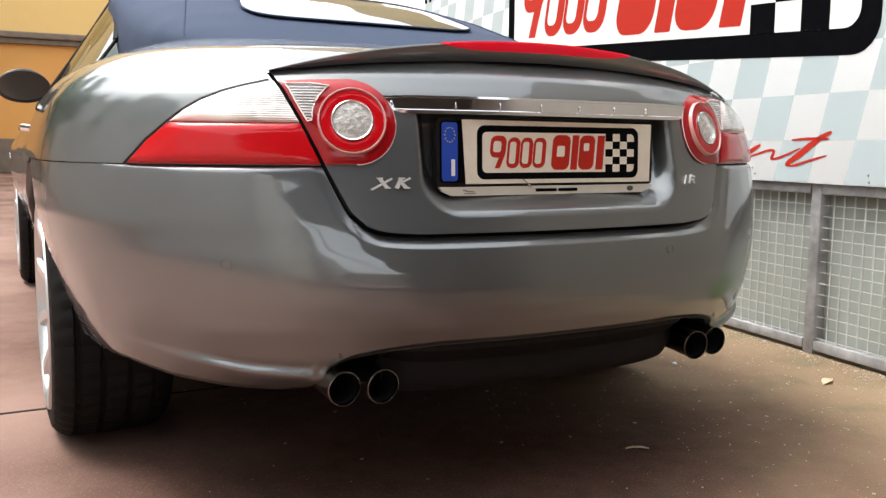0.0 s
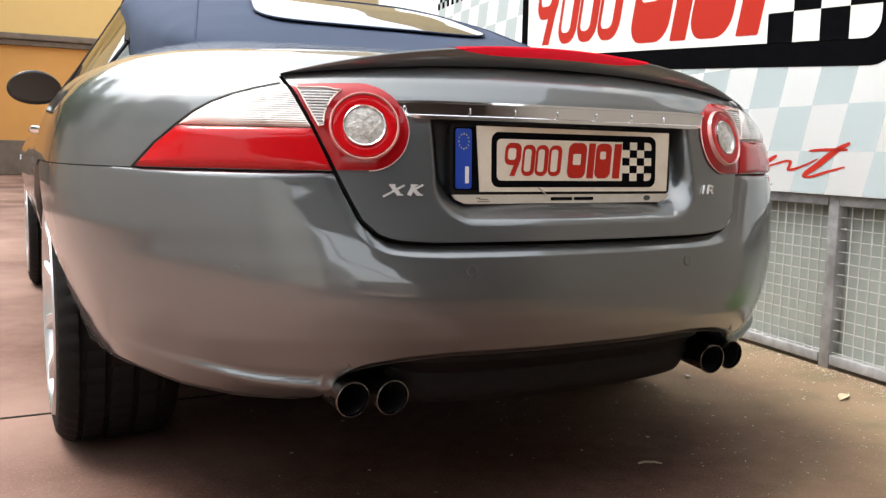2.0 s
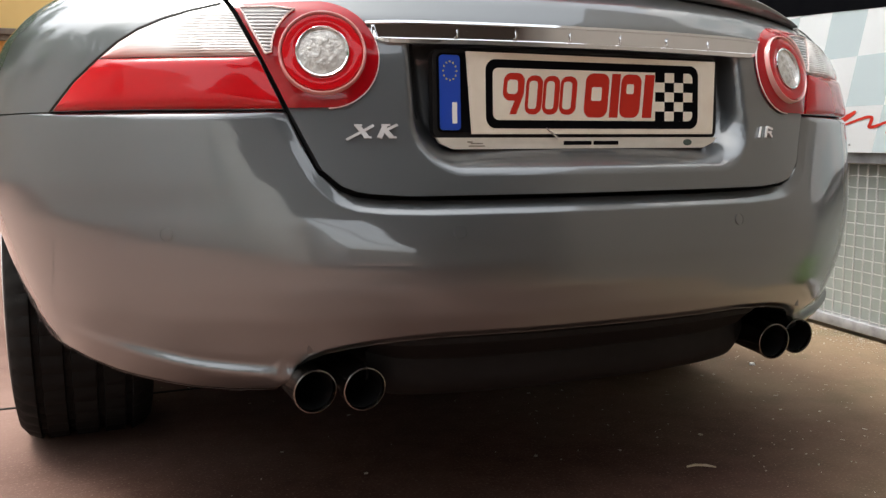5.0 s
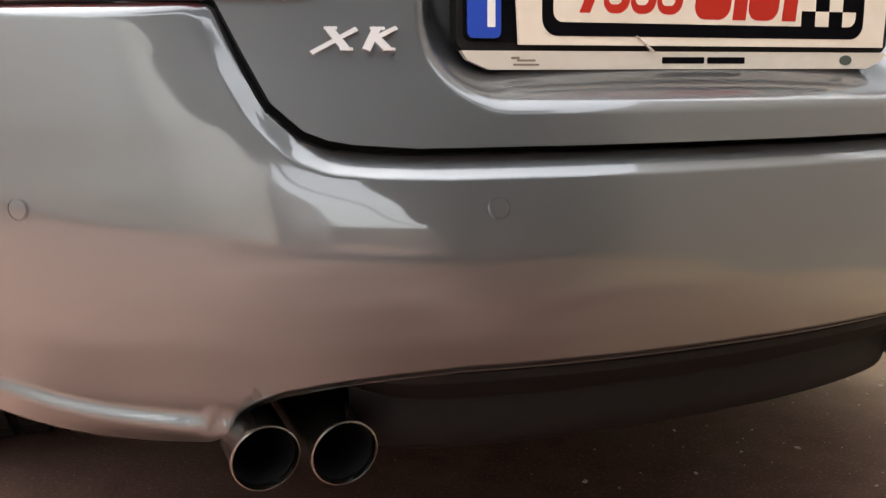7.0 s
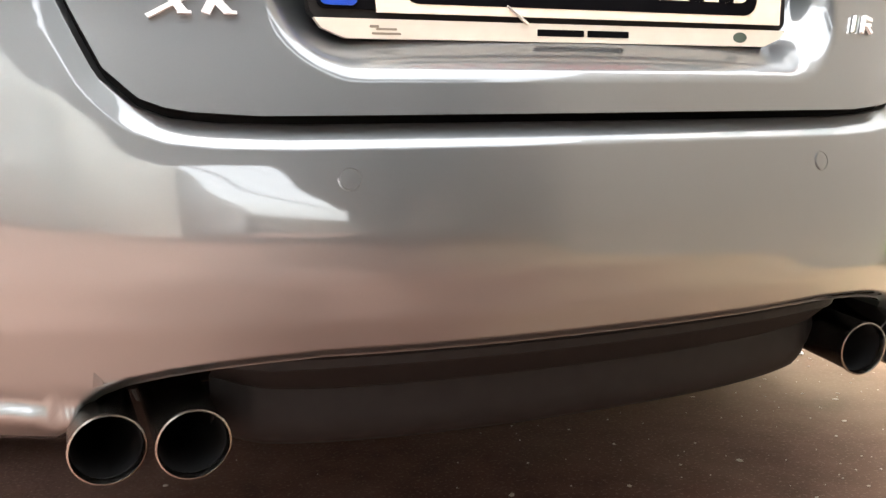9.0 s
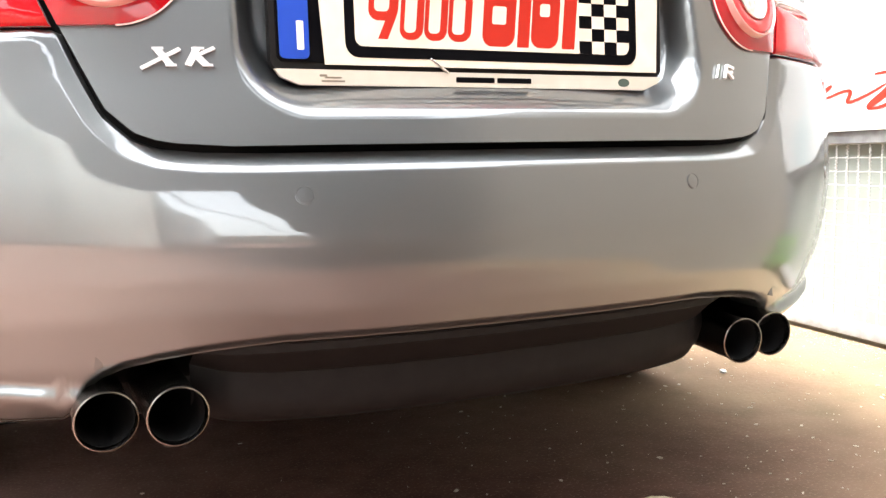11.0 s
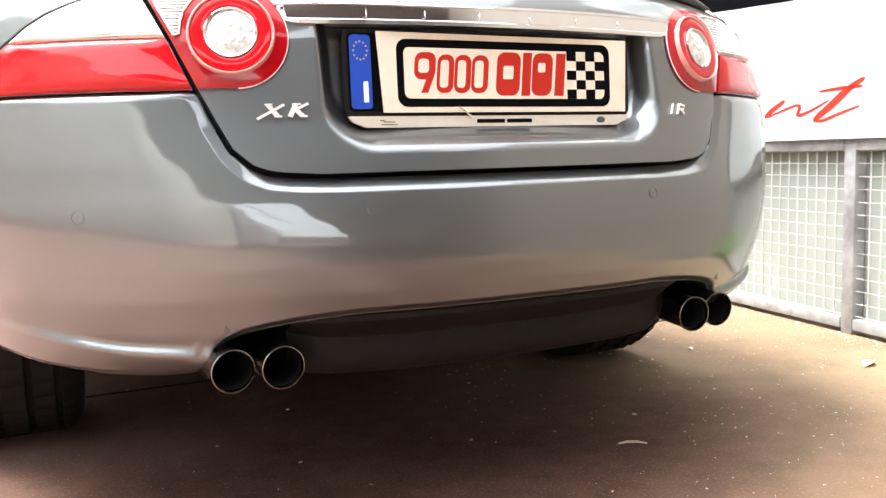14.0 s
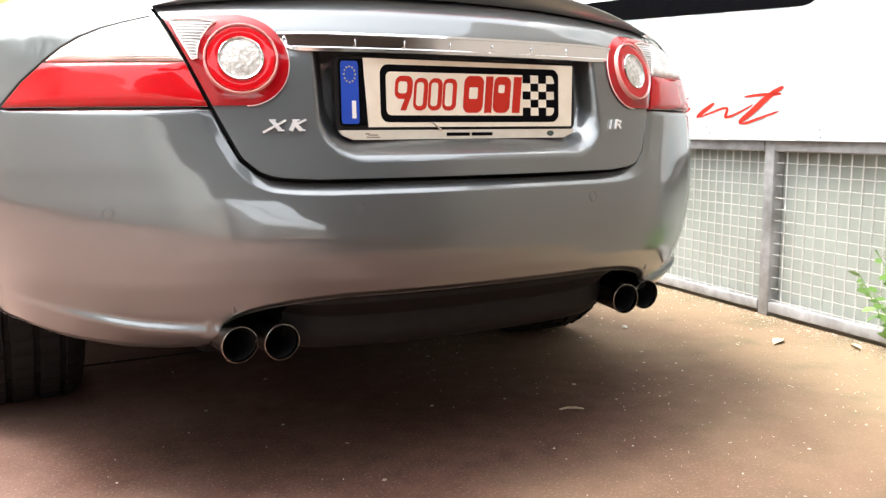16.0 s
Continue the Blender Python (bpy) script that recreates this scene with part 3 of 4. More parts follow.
part("leaves", lf, WEED, weed)

# ---------------------------------------------------------------- car
car = thing("convertible_car", "grey metallic convertible car with a closed blue canvas top", "car")

# rear shell: height, y of the rearmost point, half width
SHELL = np.array([
    (0.20, 0.030, 0.820), (0.28, -0.020, 0.846), (0.32, -0.052, 0.860), (0.36, -0.082, 0.876), (0.42, -0.100, 0.898),
    (0.46, -0.1035, 0.911), (0.50, -0.1025, 0.922), (0.53, -0.0985, 0.931), (0.56, -0.0925, 0.938), (0.62, -0.0770, 0.946),
    (0.68, -0.0605, 0.946), (0.74, -0.048, 0.941),
    (0.80, -0.036, 0.928), (0.86, -0.020, 0.904), (0.90, 0.008, 0.872), (0.93, 0.050, 0.838), (0.95, 0.110, 0.805),
    (0.97, 0.230, 0.765), (1.00, 0.430, 0.690), (1.03, 0.660, 0.580), (1.05, 0.850, 0.440)])
zf = np.linspace(0.20, 1.05, 341)
kern = np.hanning(15) / np.hanning(15).sum()


def smoothed(col):
    v = np.interp(zf, SHELL[:, 0], SHELL[:, col])
    p = np.r_[2 * v[0] - v[7:0:-1], v, 2 * v[-1] - v[-2:-9:-1]]
    return np.convolve(p, kern, "valid")


YR, HW = smoothed(1), smoothed(2)
Y1, NX, NY = 0.95, 2.1, 3.8


def shell(f, z):
    """The point of the rear shell at the fraction f of the half width."""
    w, yr = np.interp(z, zf, HW), np.interp(z, zf, YR)
    r = max(0.0, 1 - abs(f) ** NX) ** (1 / NY)
    return Vector((f * w, Y1 - r * (Y1 - yr), z))


def at(x, z, off=0.0):
    """The point of the rear shell at x and z, moved outwards by off."""
    w = float(np.interp(z, zf, HW))
    p = shell(max(-0.999, min(0.999, x / w)), z)
    if off:
        a, b = shell(max(-0.998, min(0.998, (x + 0.004) / w)), z), at(x, z + 0.004)
        n = (a - p).cross(b - p).normalized()
        p = p + n * (off if n.y < 0 else -off)
    return p


GAP = np.array([(0.5985, 0.30), (0.6005, 0.36), (0.605, 0.40), (0.615, 0.426), (0.64, 0.452), (0.68, 0.470), (0.728, 0.491), (0.80, 0.519), (0.889, 0.557), (0.93, 0.575)])


def lid_edge(z):
    return float(np.interp(z, GAP[:, 0], GAP[:, 1]))


def spoiler_low(x):
    a = min(1.0, abs(x) / 0.56)
    return 0.9015 + 0.036 * (1 - a ** 2.0)


def sstep(a, b, v):
    t = max(0.0, min(1.0, (v - a) / (b - a)))
    return t * t * (3 - 2 * t)


# boot lid with its number plate recess
def recess(x, z):
    zz = min(z, 0.735)
    qx, qz = abs(x) - (0.305 - 0.070), 0.645 + 0.070 - zz
    d = math.hypot(max(qx, 0), max(qz, 0)) + min(max(qx, qz), 0) - 0.070
    low = sstep(0.735, 0.68, z)  # softer towards the lower lip
    return (1 - sstep(-0.020 - 0.016 * low, 0.010 + 0.006 * low, d)) * (1 - sstep(0.826, 0.832, z))


rows = []
for z in np.r_[np.linspace(0.5995, 0.63, 9), np.linspace(0.636, 0.94, 84)]:
    b = lid_edge(z) - 0.004
    row = []
    for k in range(221):
        x = b * (-1 + 2 * k / 220)
        p = at(x, min(z, spoiler_low(x) + 0.004) if z > 0.88 else z)
        p.y += 0.056 * recess(x, z) * (1 - 1.6 * x * x)
        row.append(p)
    rows.append(row)
bm = bmesh.new()
vs = grid(bm, rows)
for line in (vs[0], [r[0] for r in vs], [r[-1] for r in vs]):
    inner = [bm.verts.new(v.co + Vector((0, 0.03, 0))) for v in line]
    for i in range(len(line) - 1):
        bm.faces.new((line[i], line[i + 1], inner[i + 1], inner[i]))
part("boot_lid", bm, PAINT, car, "grey metallic boot lid with a number plate recess", angle=50)

# dark seam behind the lid's gap
bm = bmesh.new()
seam = [(s * lid_edge(z), z) for s, zs in ((-1, np.linspace(0.93, 0.6, 40)), (1, np.linspace(0.6, 0.93, 40))) for z in zs]
inn, out = [], []
for i, (x, z) in enumerate(seam):
    inn.append(at(x * 0.955, z + 0.02, 0) + Vector((0, 0.022, 0)))
    out.append(at(x * 1.035, z - 0.016, 0) + Vector((0, 0.022, 0)))
grid(bm, [inn, out])
part("boot_seam", bm, SOOT, car, "dark gap round the boot lid")

# rear bumper
BOT = np.array([(0, 0.386), (0.30, 0.385), (0.36, 0.381), (0.40, 0.377), (0.44, 0.371), (0.477, 0.363), (0.505, 0.351), (0.528, 0.333), (0.548, 0.306), (0.556, 0.295), (0.62, 0.290), (0.70, 0.292), (0.80, 0.304), (0.87, 0.322), (0.95, 0.330)])
TOPX = np.r_[GAP[:7, 1], 0.51, 0.95]
TOPZ = np.r_[GAP[:7, 0] - 0.007, 0.7245, 0.7245]
TOPZ[6] = 0.7235


def bumper_top(x):
    return float(np.interp(abs(x), np.r_[0, TOPX], np.r_[0.5915, TOPZ]))


fr = list(np.linspace(0, 0.28, 14)) + list(np.linspace(0.295, 0.58, 48)) + list(np.linspace(0.595, 0.94, 24))
r0 = (1 - 0.94 ** NX) ** (1 / NY)
fr += [(1 - (r0 * (1 - k / 22)) ** NY) ** (1 / NX) for k in range(1, 20)]
fr = [-f for f in fr[:0:-1]] + fr
WHEEL_R, AXLE_R, AXLE_F, AXLE_Z, ARCH = 0.343, 0.955, 3.73, 0.342, 0.376


EDGE = [Vector((x, z - 0.007)) for z, x in [(0.5985, 0.0)] + [tuple(g) for g in GAP[:7]] + [(0.80, 0.519)]]


def edge_distance(x, z):
    """Distance from the outline of the boot lid."""
    p, best = Vector((abs(x), z)), 9.0
    for a, b in zip(EDGE, EDGE[1:]):
        d = b - a
        t = max(0.0, min(1.0, (p - a).dot(d) / d.dot(d)))
        best = min(best, (p - a - d * t).length)
    return best


def crease(x, z, zt):
    """How far the shell steps in towards the boot lid and under the lamps."""
    u = max(0.0, 1 - edge_distance(x, z) / 0.021)
    deep = 0.017 * (u * u / 0.3 if u < 0.15 else u - 0.075) * (1 - 0.65 * sstep(0.385, 0.45, abs(x)))
    on = sstep(0.46, 0.62, abs(x)) * (1 - sstep(0.74, 0.88, abs(x)))
    w, rad = zt - z, 0.013
    roll = rad - math.sqrt(max(0.0, rad * rad - max(0.0, rad - w) ** 2))  # rounded shelf under the lamps
    return deep + on * (roll - 0.009 * (1 - sstep(0.0, 0.16, w)))


def cut_arch(bm, yc):
    """Cuts a round wheel arch out of a side panel and turns its lip inwards."""
    inside = lambda v: abs(v.co.x) > 0.5 and math.hypot(v.co.y - yc, v.co.z - AXLE_Z) < ARCH
    dead = [f for f in bm.faces if all(inside(v) for v in f.verts)]
    bmesh.ops.delete(bm, geom=dead, context="FACES")
    rim = set()
    for v in bm.verts:
        if inside(v):
            d = Vector((0, v.co.y - yc, v.co.z - AXLE_Z)).normalized() * ARCH
            v.co.y, v.co.z = yc + d.y, AXLE_Z + d.z
            rim.add(v)
    es = [e for e in bm.edges if e.is_boundary and e.verts[0] in rim and e.verts[1] in rim]
    r = bmesh.ops.extrude_edge_only(bm, edges=es)
    for v in r["geom"]:
        if isinstance(v, bmesh.types.BMVert):
            v.co.x *= 0.93


cols = []
for f in fr:
    xm = f * 0.943
    zt, zb = bumper_top(xm), float(np.interp(abs(xm), BOT[:, 0], BOT[:, 1]))
    col = []
    for k in range(112):
        u = k / 111
        z = zb + (zt - zb) * (u + 0.10 * math.sin(2 * math.pi * u) * -0.5)
        p = shell(f, z)
        p.y += crease(p.x, z, zt)
        p.y += 0.010 * (1 - sstep(0, 0.012, z - zb))
        if abs(xm) > 0.48:  # ledge along the lower flank
            zc = float(np.interp(abs(xm), (0.5, 0.67, 0.78, 0.9), (0.334, 0.346, 0.366, 0.39)))
            on = sstep(0.518, 0.534, abs(xm)) * (1 - 0.8 * sstep(0.70, 0.86, abs(xm)))
            p.y -= 0.020 * on * (1 - sstep(zc - 0.010, zc + 0.010, z))
            p.y += 0.018 * on * (1 - sstep(0.285, zc - 0.010, z))
        col.append(p)
    cols.append(col)
bm = bmesh.new()
vs = grid(bm, cols)
low = [c[0] for c in vs]
tuck = [bm.verts.new(v.co + Vector((0, 0.06, 0.004))) for v in low]
for i in range(len(low) - 1):
    bm.faces.new((low[i], low[i + 1], tuck[i + 1], tuck[i]))
hi = [c[-1] for c in vs]
back = [bm.verts.new(v.co + Vector((-0.02 * v.co.x, 0.025, 0.0))) for v in hi]
for i in range(len(hi) - 1):
    bm.faces.new((hi[i], hi[i + 1], back[i + 1], back[i]))
cut_arch(bm, AXLE_R)
bumper = part("rear_bumper", bm, PAINT, car, "grey metallic rear bumper", angle=60)

# wings and flanks
def side_scale(y):
    return float(np.interp(y, (0.95, 1.2, 1.9, 2.8, 3.75, 4.2, 4.5, 4.62, 4.69), (1, 1.0, 0.985, 0.98, 0.99, 0.95, 0.82, 0.68, 0.45)))


def height_scale(y):
    return float(np.interp(y, (0.95, 1.2, 1.5, 1.9, 2.8, 3.3, 4.1, 4.5, 4.69), (1, 1.05, 1.0, 0.91, 0.86, 0.80, 0.62, 0.36, 0.12)))


zs_up = list(np.r_[np.linspace(0.7265, 0.88, 14), np.linspace(0.89, 1.05, 22)])
for sgn, nm in ((-1, "left"), (1, "right")):
    bm = bmesh.new()
    def start(z):
        if z < 0.902:
            return (lid_edge(z) + 0.0035) / float(np.interp(z, zf, HW))
        return max(0.0, 0.56 * math.sqrt(max(0.0, 1 - (z - 0.9015) / 0.036))) / float(np.interp(z, zf, HW))

    rows = []
    for z in zs_up:
        f0 = start(z)
        row = []
        for k in range(40):
            t = k / 39
            f = f0 + (0.94 - f0) * t
            row.append(shell(sgn * f, z))
        for k in range(1, 23):
            f = (1 - (r0 * (1 - k / 22)) ** NY) ** (1 / NX)
            row.append(shell(sgn * f, z))
        rows.append(row)
    ys = list(np.linspace(0.99, 1.45, 14)) + list(np.linspace(1.55, 3.35, 20)) + list(np.linspace(3.40, 4.25, 26)) + [4.33, 4.42, 4.5, 4.57, 4.62, 4.66, 4.69]
    for row, z in zip(rows, zs_up):
        w = float(np.interp(z, zf, HW))
        for y in ys:
            row.append(Vector((sgn * w * side_scale(y), y, 0.62 + (z - 0.62) * height_scale(y))))
    vs = grid(bm, rows)
    inner = [bm.verts.new((v.co.x * 0.0, v.co.y, v.co.z + 0.01)) for v in vs[-1][61:]]
    for i in range(len(inner) - 1):
        bm.faces.new((vs[-1][61 + i], vs[-1][62 + i], inner[i + 1], inner[i]))
    edge = [r[0] for r in vs]
    rim = [bm.verts.new(v.co + Vector((sgn * 0.002, 0.03, 0))) for v in edge]
    for i in range(len(edge) - 1):
        bm.faces.new((edge[i], edge[i + 1], rim[i + 1], rim[i]))
    part("rear_wing", bm, PAINT, car, "grey metallic wing above the wheels")
    # lower flank between and ahead of the wheels
    bm = bmesh.new()
    rows = []
    for z in np.linspace(0.20, 0.7255, 26):
        w = float(np.interp(z, zf, HW))
        rows.append([Vector((sgn * w * side_scale(y), y, z if z < 0.62 else 0.62 + (z - 0.62) * height_scale(y))) for y in [0.95] + ys])
    grid(bm, rows)
    cut_arch(bm, AXLE_R)
    cut_arch(bm, AXLE_F)
    part("flank", bm, PAINT, car, "grey metallic door and sill panel")
    for yc in (AXLE_R, AXLE_F):
        bm = bmesh.new()
        a = [radians(-15 + 187 * k / 30) for k in range(31)]
        grid(bm, [[(sgn * x, yc + 0.40 * math.cos(t), AXLE_Z + 0.40 * math.sin(t)) for t in a] for x in (0.55, 0.70, 0.868)])
        part("wheel_well", bm, SOOT, car)

# underbody and centre valance
bm = bmesh.new()
box(bm, -0.62, 0.62, 0.50, 4.4, 0.285, 0.45, 0.04)
# low boxes, out of sight, added to keep light from passing under the car
box(bm, -0.44, 0.44, 0.46, 1.42, 0.175, 0.40, 0.03)
box(bm, -0.84, 0.84, 1.42, 3.30, 0.165, 0.30, 0.03)
box(bm, -0.60, 0.60, 3.30, 4.45, 0.165, 0.30, 0.03)
part("underbody", bm, UNDER, car)
bm = bmesh.new()
rows = []
for z, dy in ((0.40, 0.03), (0.381, 0.014), (0.372, 0.012), (0.368, 0.018), (0.345, 0.026), (0.340, 0.032), (0.312, 0.040), (0.294, 0.047), (0.283, 0.056), (0.276, 0.066), (0.268, 0.12), (0.262, 0.22), (0.255, 0.34)):
    row = []
    for k in range(49):
        x = -0.372 + 0.744 * k / 48
        e = sstep(0, 0.05, 0.372 - abs(x))
        zz = z + (0.012 * (abs(x) / 0.372) ** 8 if z < 0.35 else 0)
        p = at(x, max(0.28, min(z, 0.385)) if z > 0.33 else 0.385)
        row.append((x, p.y + dy + 0.02 * (1 - e) + (0.012 if z <= 0.33 else 0), zz))
    rows.append(row)
grid(bm, rows)
part("valance", bm, BLACK_PLASTIC, car, "black plastic valance under the bumper")
for sgn in (-1, 1):
    bm = bmesh.new()
    rows = [[(sgn * (0.335 + 0.240 * k / 12), 0.055 + y, z) for k in range(13)] for y, z in ((0.0, 0.40), (0.05, 0.39), (0.07, 0.33), (0.09, 0.312))]
    grid(bm, rows)
    part("exhaust_surround", bm, SOOT, car)

# exhaust tail pipes
for sgn in (-1, 1):
    for x, y in ((0.466, -0.012), (0.394, -0.028)):
        m = pose(sgn * x, y, 0.311, 90 + 3, 0, -sgn * 4)
        bm = bmesh.new()
        lathe(bm, [(0.0305, -0.30), (0.0312, -0.05), (0.0318, -0.004), (0.0336, 0.0), (0.0334, 0.0035), (0.0318, 0.0042), (0.0308, 0.002), (0.0302, -0.006)], 40, m)
        pipe = part("tail_pipe", bm, STEEL, car, "round steel exhaust tail pipe")
        bm = bmesh.new()
        lathe(bm, [(0.0303, -0.004), (0.0298, -0.06), (0.028, -0.2), (0.001, -0.2)], 32, m)
        part("bore", bm, SOOT, pipe, "sooty black inside of the pipe")
    bm = bmesh.new()
    x = sgn * 0.470
    p = at(x, 0.372)
    plate(bm, [(-0.004, -0.008), (0.005, -0.006), (0.001, 0.009), (-0.002, 0.010)], lambda u, v, d: (x - sgn * u, p.y + 0.001 - d - 0.02 * v, 0.374 + v), 0.003)
    part("bumper_ridge", bm, PAINT, car)

# parking sensors
for x in (-0.66, -0.257, 0.262, 0.66):
    p, q = at(x, 0.546), at(x, 0.546, 0.01)
    n = (q - p).normalized()
    m = Matrix.Translation(p + n * 0.0003) @ n.to_track_quat("Z", "Y").to_matrix().to_4x4()
    bm = bmesh.new()
    lathe(bm, [(0.0108, -0.002), (0.0106, 0.0004), (0.0099, 0.0005), (0.0093, -0.0022), (0.0088, 0.0004), (0.005, 0.0006), (0.0001, 0.0007)], 28, m)
    part("parking_sensor", bm, PAINT, car)

# chrome blade above the number plate
bm = bmesh.new()
rows = []
for k in range(161):
    x = -0.372 + 0.744 * k / 160
    e = 1 - 0.12 * max(0, (abs(x) - 0.30) / 0.072) ** 2
    base = at(x, 0.842)
    zc = 0.841
    prof = [(0.012, 0.0188), (-0.001, 0.0186), (-0.0036, 0.0180), (-0.0052, 0.0142), (-0.002, 0.0136), (-0.0068, -0.008), (-0.0088, -0.0086), (-0.0110, -0.0102), (-0.0106, -0.0165), (0.016, -0.0175)]
    lip = sstep(0.366, 0.335, abs(x))
    prof[5:9] = [(-0.0068 + (dy + 0.0068) * lip, -0.008 + (dz + 0.008) * (0.4 + 0.6 * lip)) for dy, dz in prof[5:9]]
    rows.append([(x, base.y + dy * e, zc + dz * e) for dy, dz in prof])
grid(bm, rows)
blade = part("chrome_blade", bm, CHROME, car, "chrome blade with six small raised marks", angle=25)
for k in range(6):
    x = -0.235 + 0.094 * k
    b = at(x, 0.842)
    bm = bmesh.new()
    box(bm, x - 0.0008, x + 0.0010, b.y - 0.0072, b.y - 0.003, 0.8345, 0.8475, 0.0003)
    box(bm, x - 0.0050, x + 0.0012, b.y - 0.0072, b.y - 0.003, 0.8345, 0.8360, 0.0003)
    part("raised_mark", bm, CHROME, blade)

# badges, as slanting chrome bars
def badge(x0, z0, bars, material=BADGE):
    for u0, v0, u1, v1, w in bars:
        bm = bmesh.new()
        a, b = Vector((u0, v0)), Vector((u1, v1))
        n = Vector((-(b - a).y, (b - a).x)).normalized() * w / 2
        quad = [a + n, b + n, b - n, a - n]
        plate(bm, [(q.x, q.y) for q in quad], lambda u, v, d: at(x0 + u * 0.86, z0 + v * 0.70, 0.001 + d), 0.0035)
        part("badge_bar", bm, material, car, "chrome badge bar", smooth=False)


badge(-0.403, 0.684, [(-0.008, -0.004, 0.038, 0.026, 0.0050), (0.011, 0.026, 0.026, 0.001, 0.0085), (0.006, 0.0265, 0.019, 0.0265, 0.0035), (0.020, 0.001, 0.033, 0.001, 0.0035), (0.046, 0.000, 0.058, 0.027, 0.0085), (0.051, 0.0265, 0.066, 0.0265, 0.0035), (0.053, 0.013, 0.078, 0.0275, 0.005), (0.056, 0.016, 0.067, 0.001, 0.0085), (0.062, 0.001, 0.075, 0.001, 0.0035)])
badge(0.345, 0.683, [(0.014, 0.001, 0.024, 0.028, 0.005), (0.024, 0.027, 0.040, 0.022, 0.006), (0.020, 0.014, 0.036, 0.014, 0.005), (0.027, 0.013, 0.036, 0.001, 0.005)])
badge(0.337, 0.683, [(0.007, 0.001, 0.017, 0.028, 0.0026)], GREEN_PRINT)
badge(0.337, 0.683, [(0.003, 0.001, 0.013, 0.028, 0.0026)])

# lamps: outlines on the shell
def lens(name, outline, material, parent, label="", off=0.005, dome=0.006, n=9, centre=None):
    """A domed cover: rings from the outline to its centre, lying on the shell."""
    bm = bmesh.new()
    cx = centre or (sum(p[0] for p in outline) / len(outline), sum(p[1] for p in outline) / len(outline))
    rings = [[at(*p, -0.004) for p in outline]]
    for k in range(n):
        s = 1 - k / n
        rings.append([at(cx[0] + (p[0] - cx[0]) * s, cx[1] + (p[1] - cx[1]) * s, off + dome * (1 - s ** 6)) for p in outline])
    vs = grid(bm, rings, closed=True)
    c = bm.verts.new(at(*cx, off + dome))
    last = vs[-1]
    for i in range(len(last)):
        bm.faces.new((last[i], last[(i + 1) % len(last)], c))
    return part(name, bm, material, parent, label, angle=55)


def dense(pts, step=0.012):
    """Closed outline with points about a step apart."""
    out = []
    for i in range(len(pts)):
        a, b = Vector(pts[i]), Vector(pts[(i + 1) % len(pts)])
        m = max(1, int((b - a).length / step))
        out += [tuple(a.lerp(b, k / m)) for k in range(m)]
    return out


def arc(cx, cz, r, a0, a1, n=24):
    return [(cx + r * math.cos(radians(a0 + (a1 - a0) * k / n)), cz + r * math.sin(radians(a0 + (a1 - a0) * k / n))) for k in range(n + 1)]


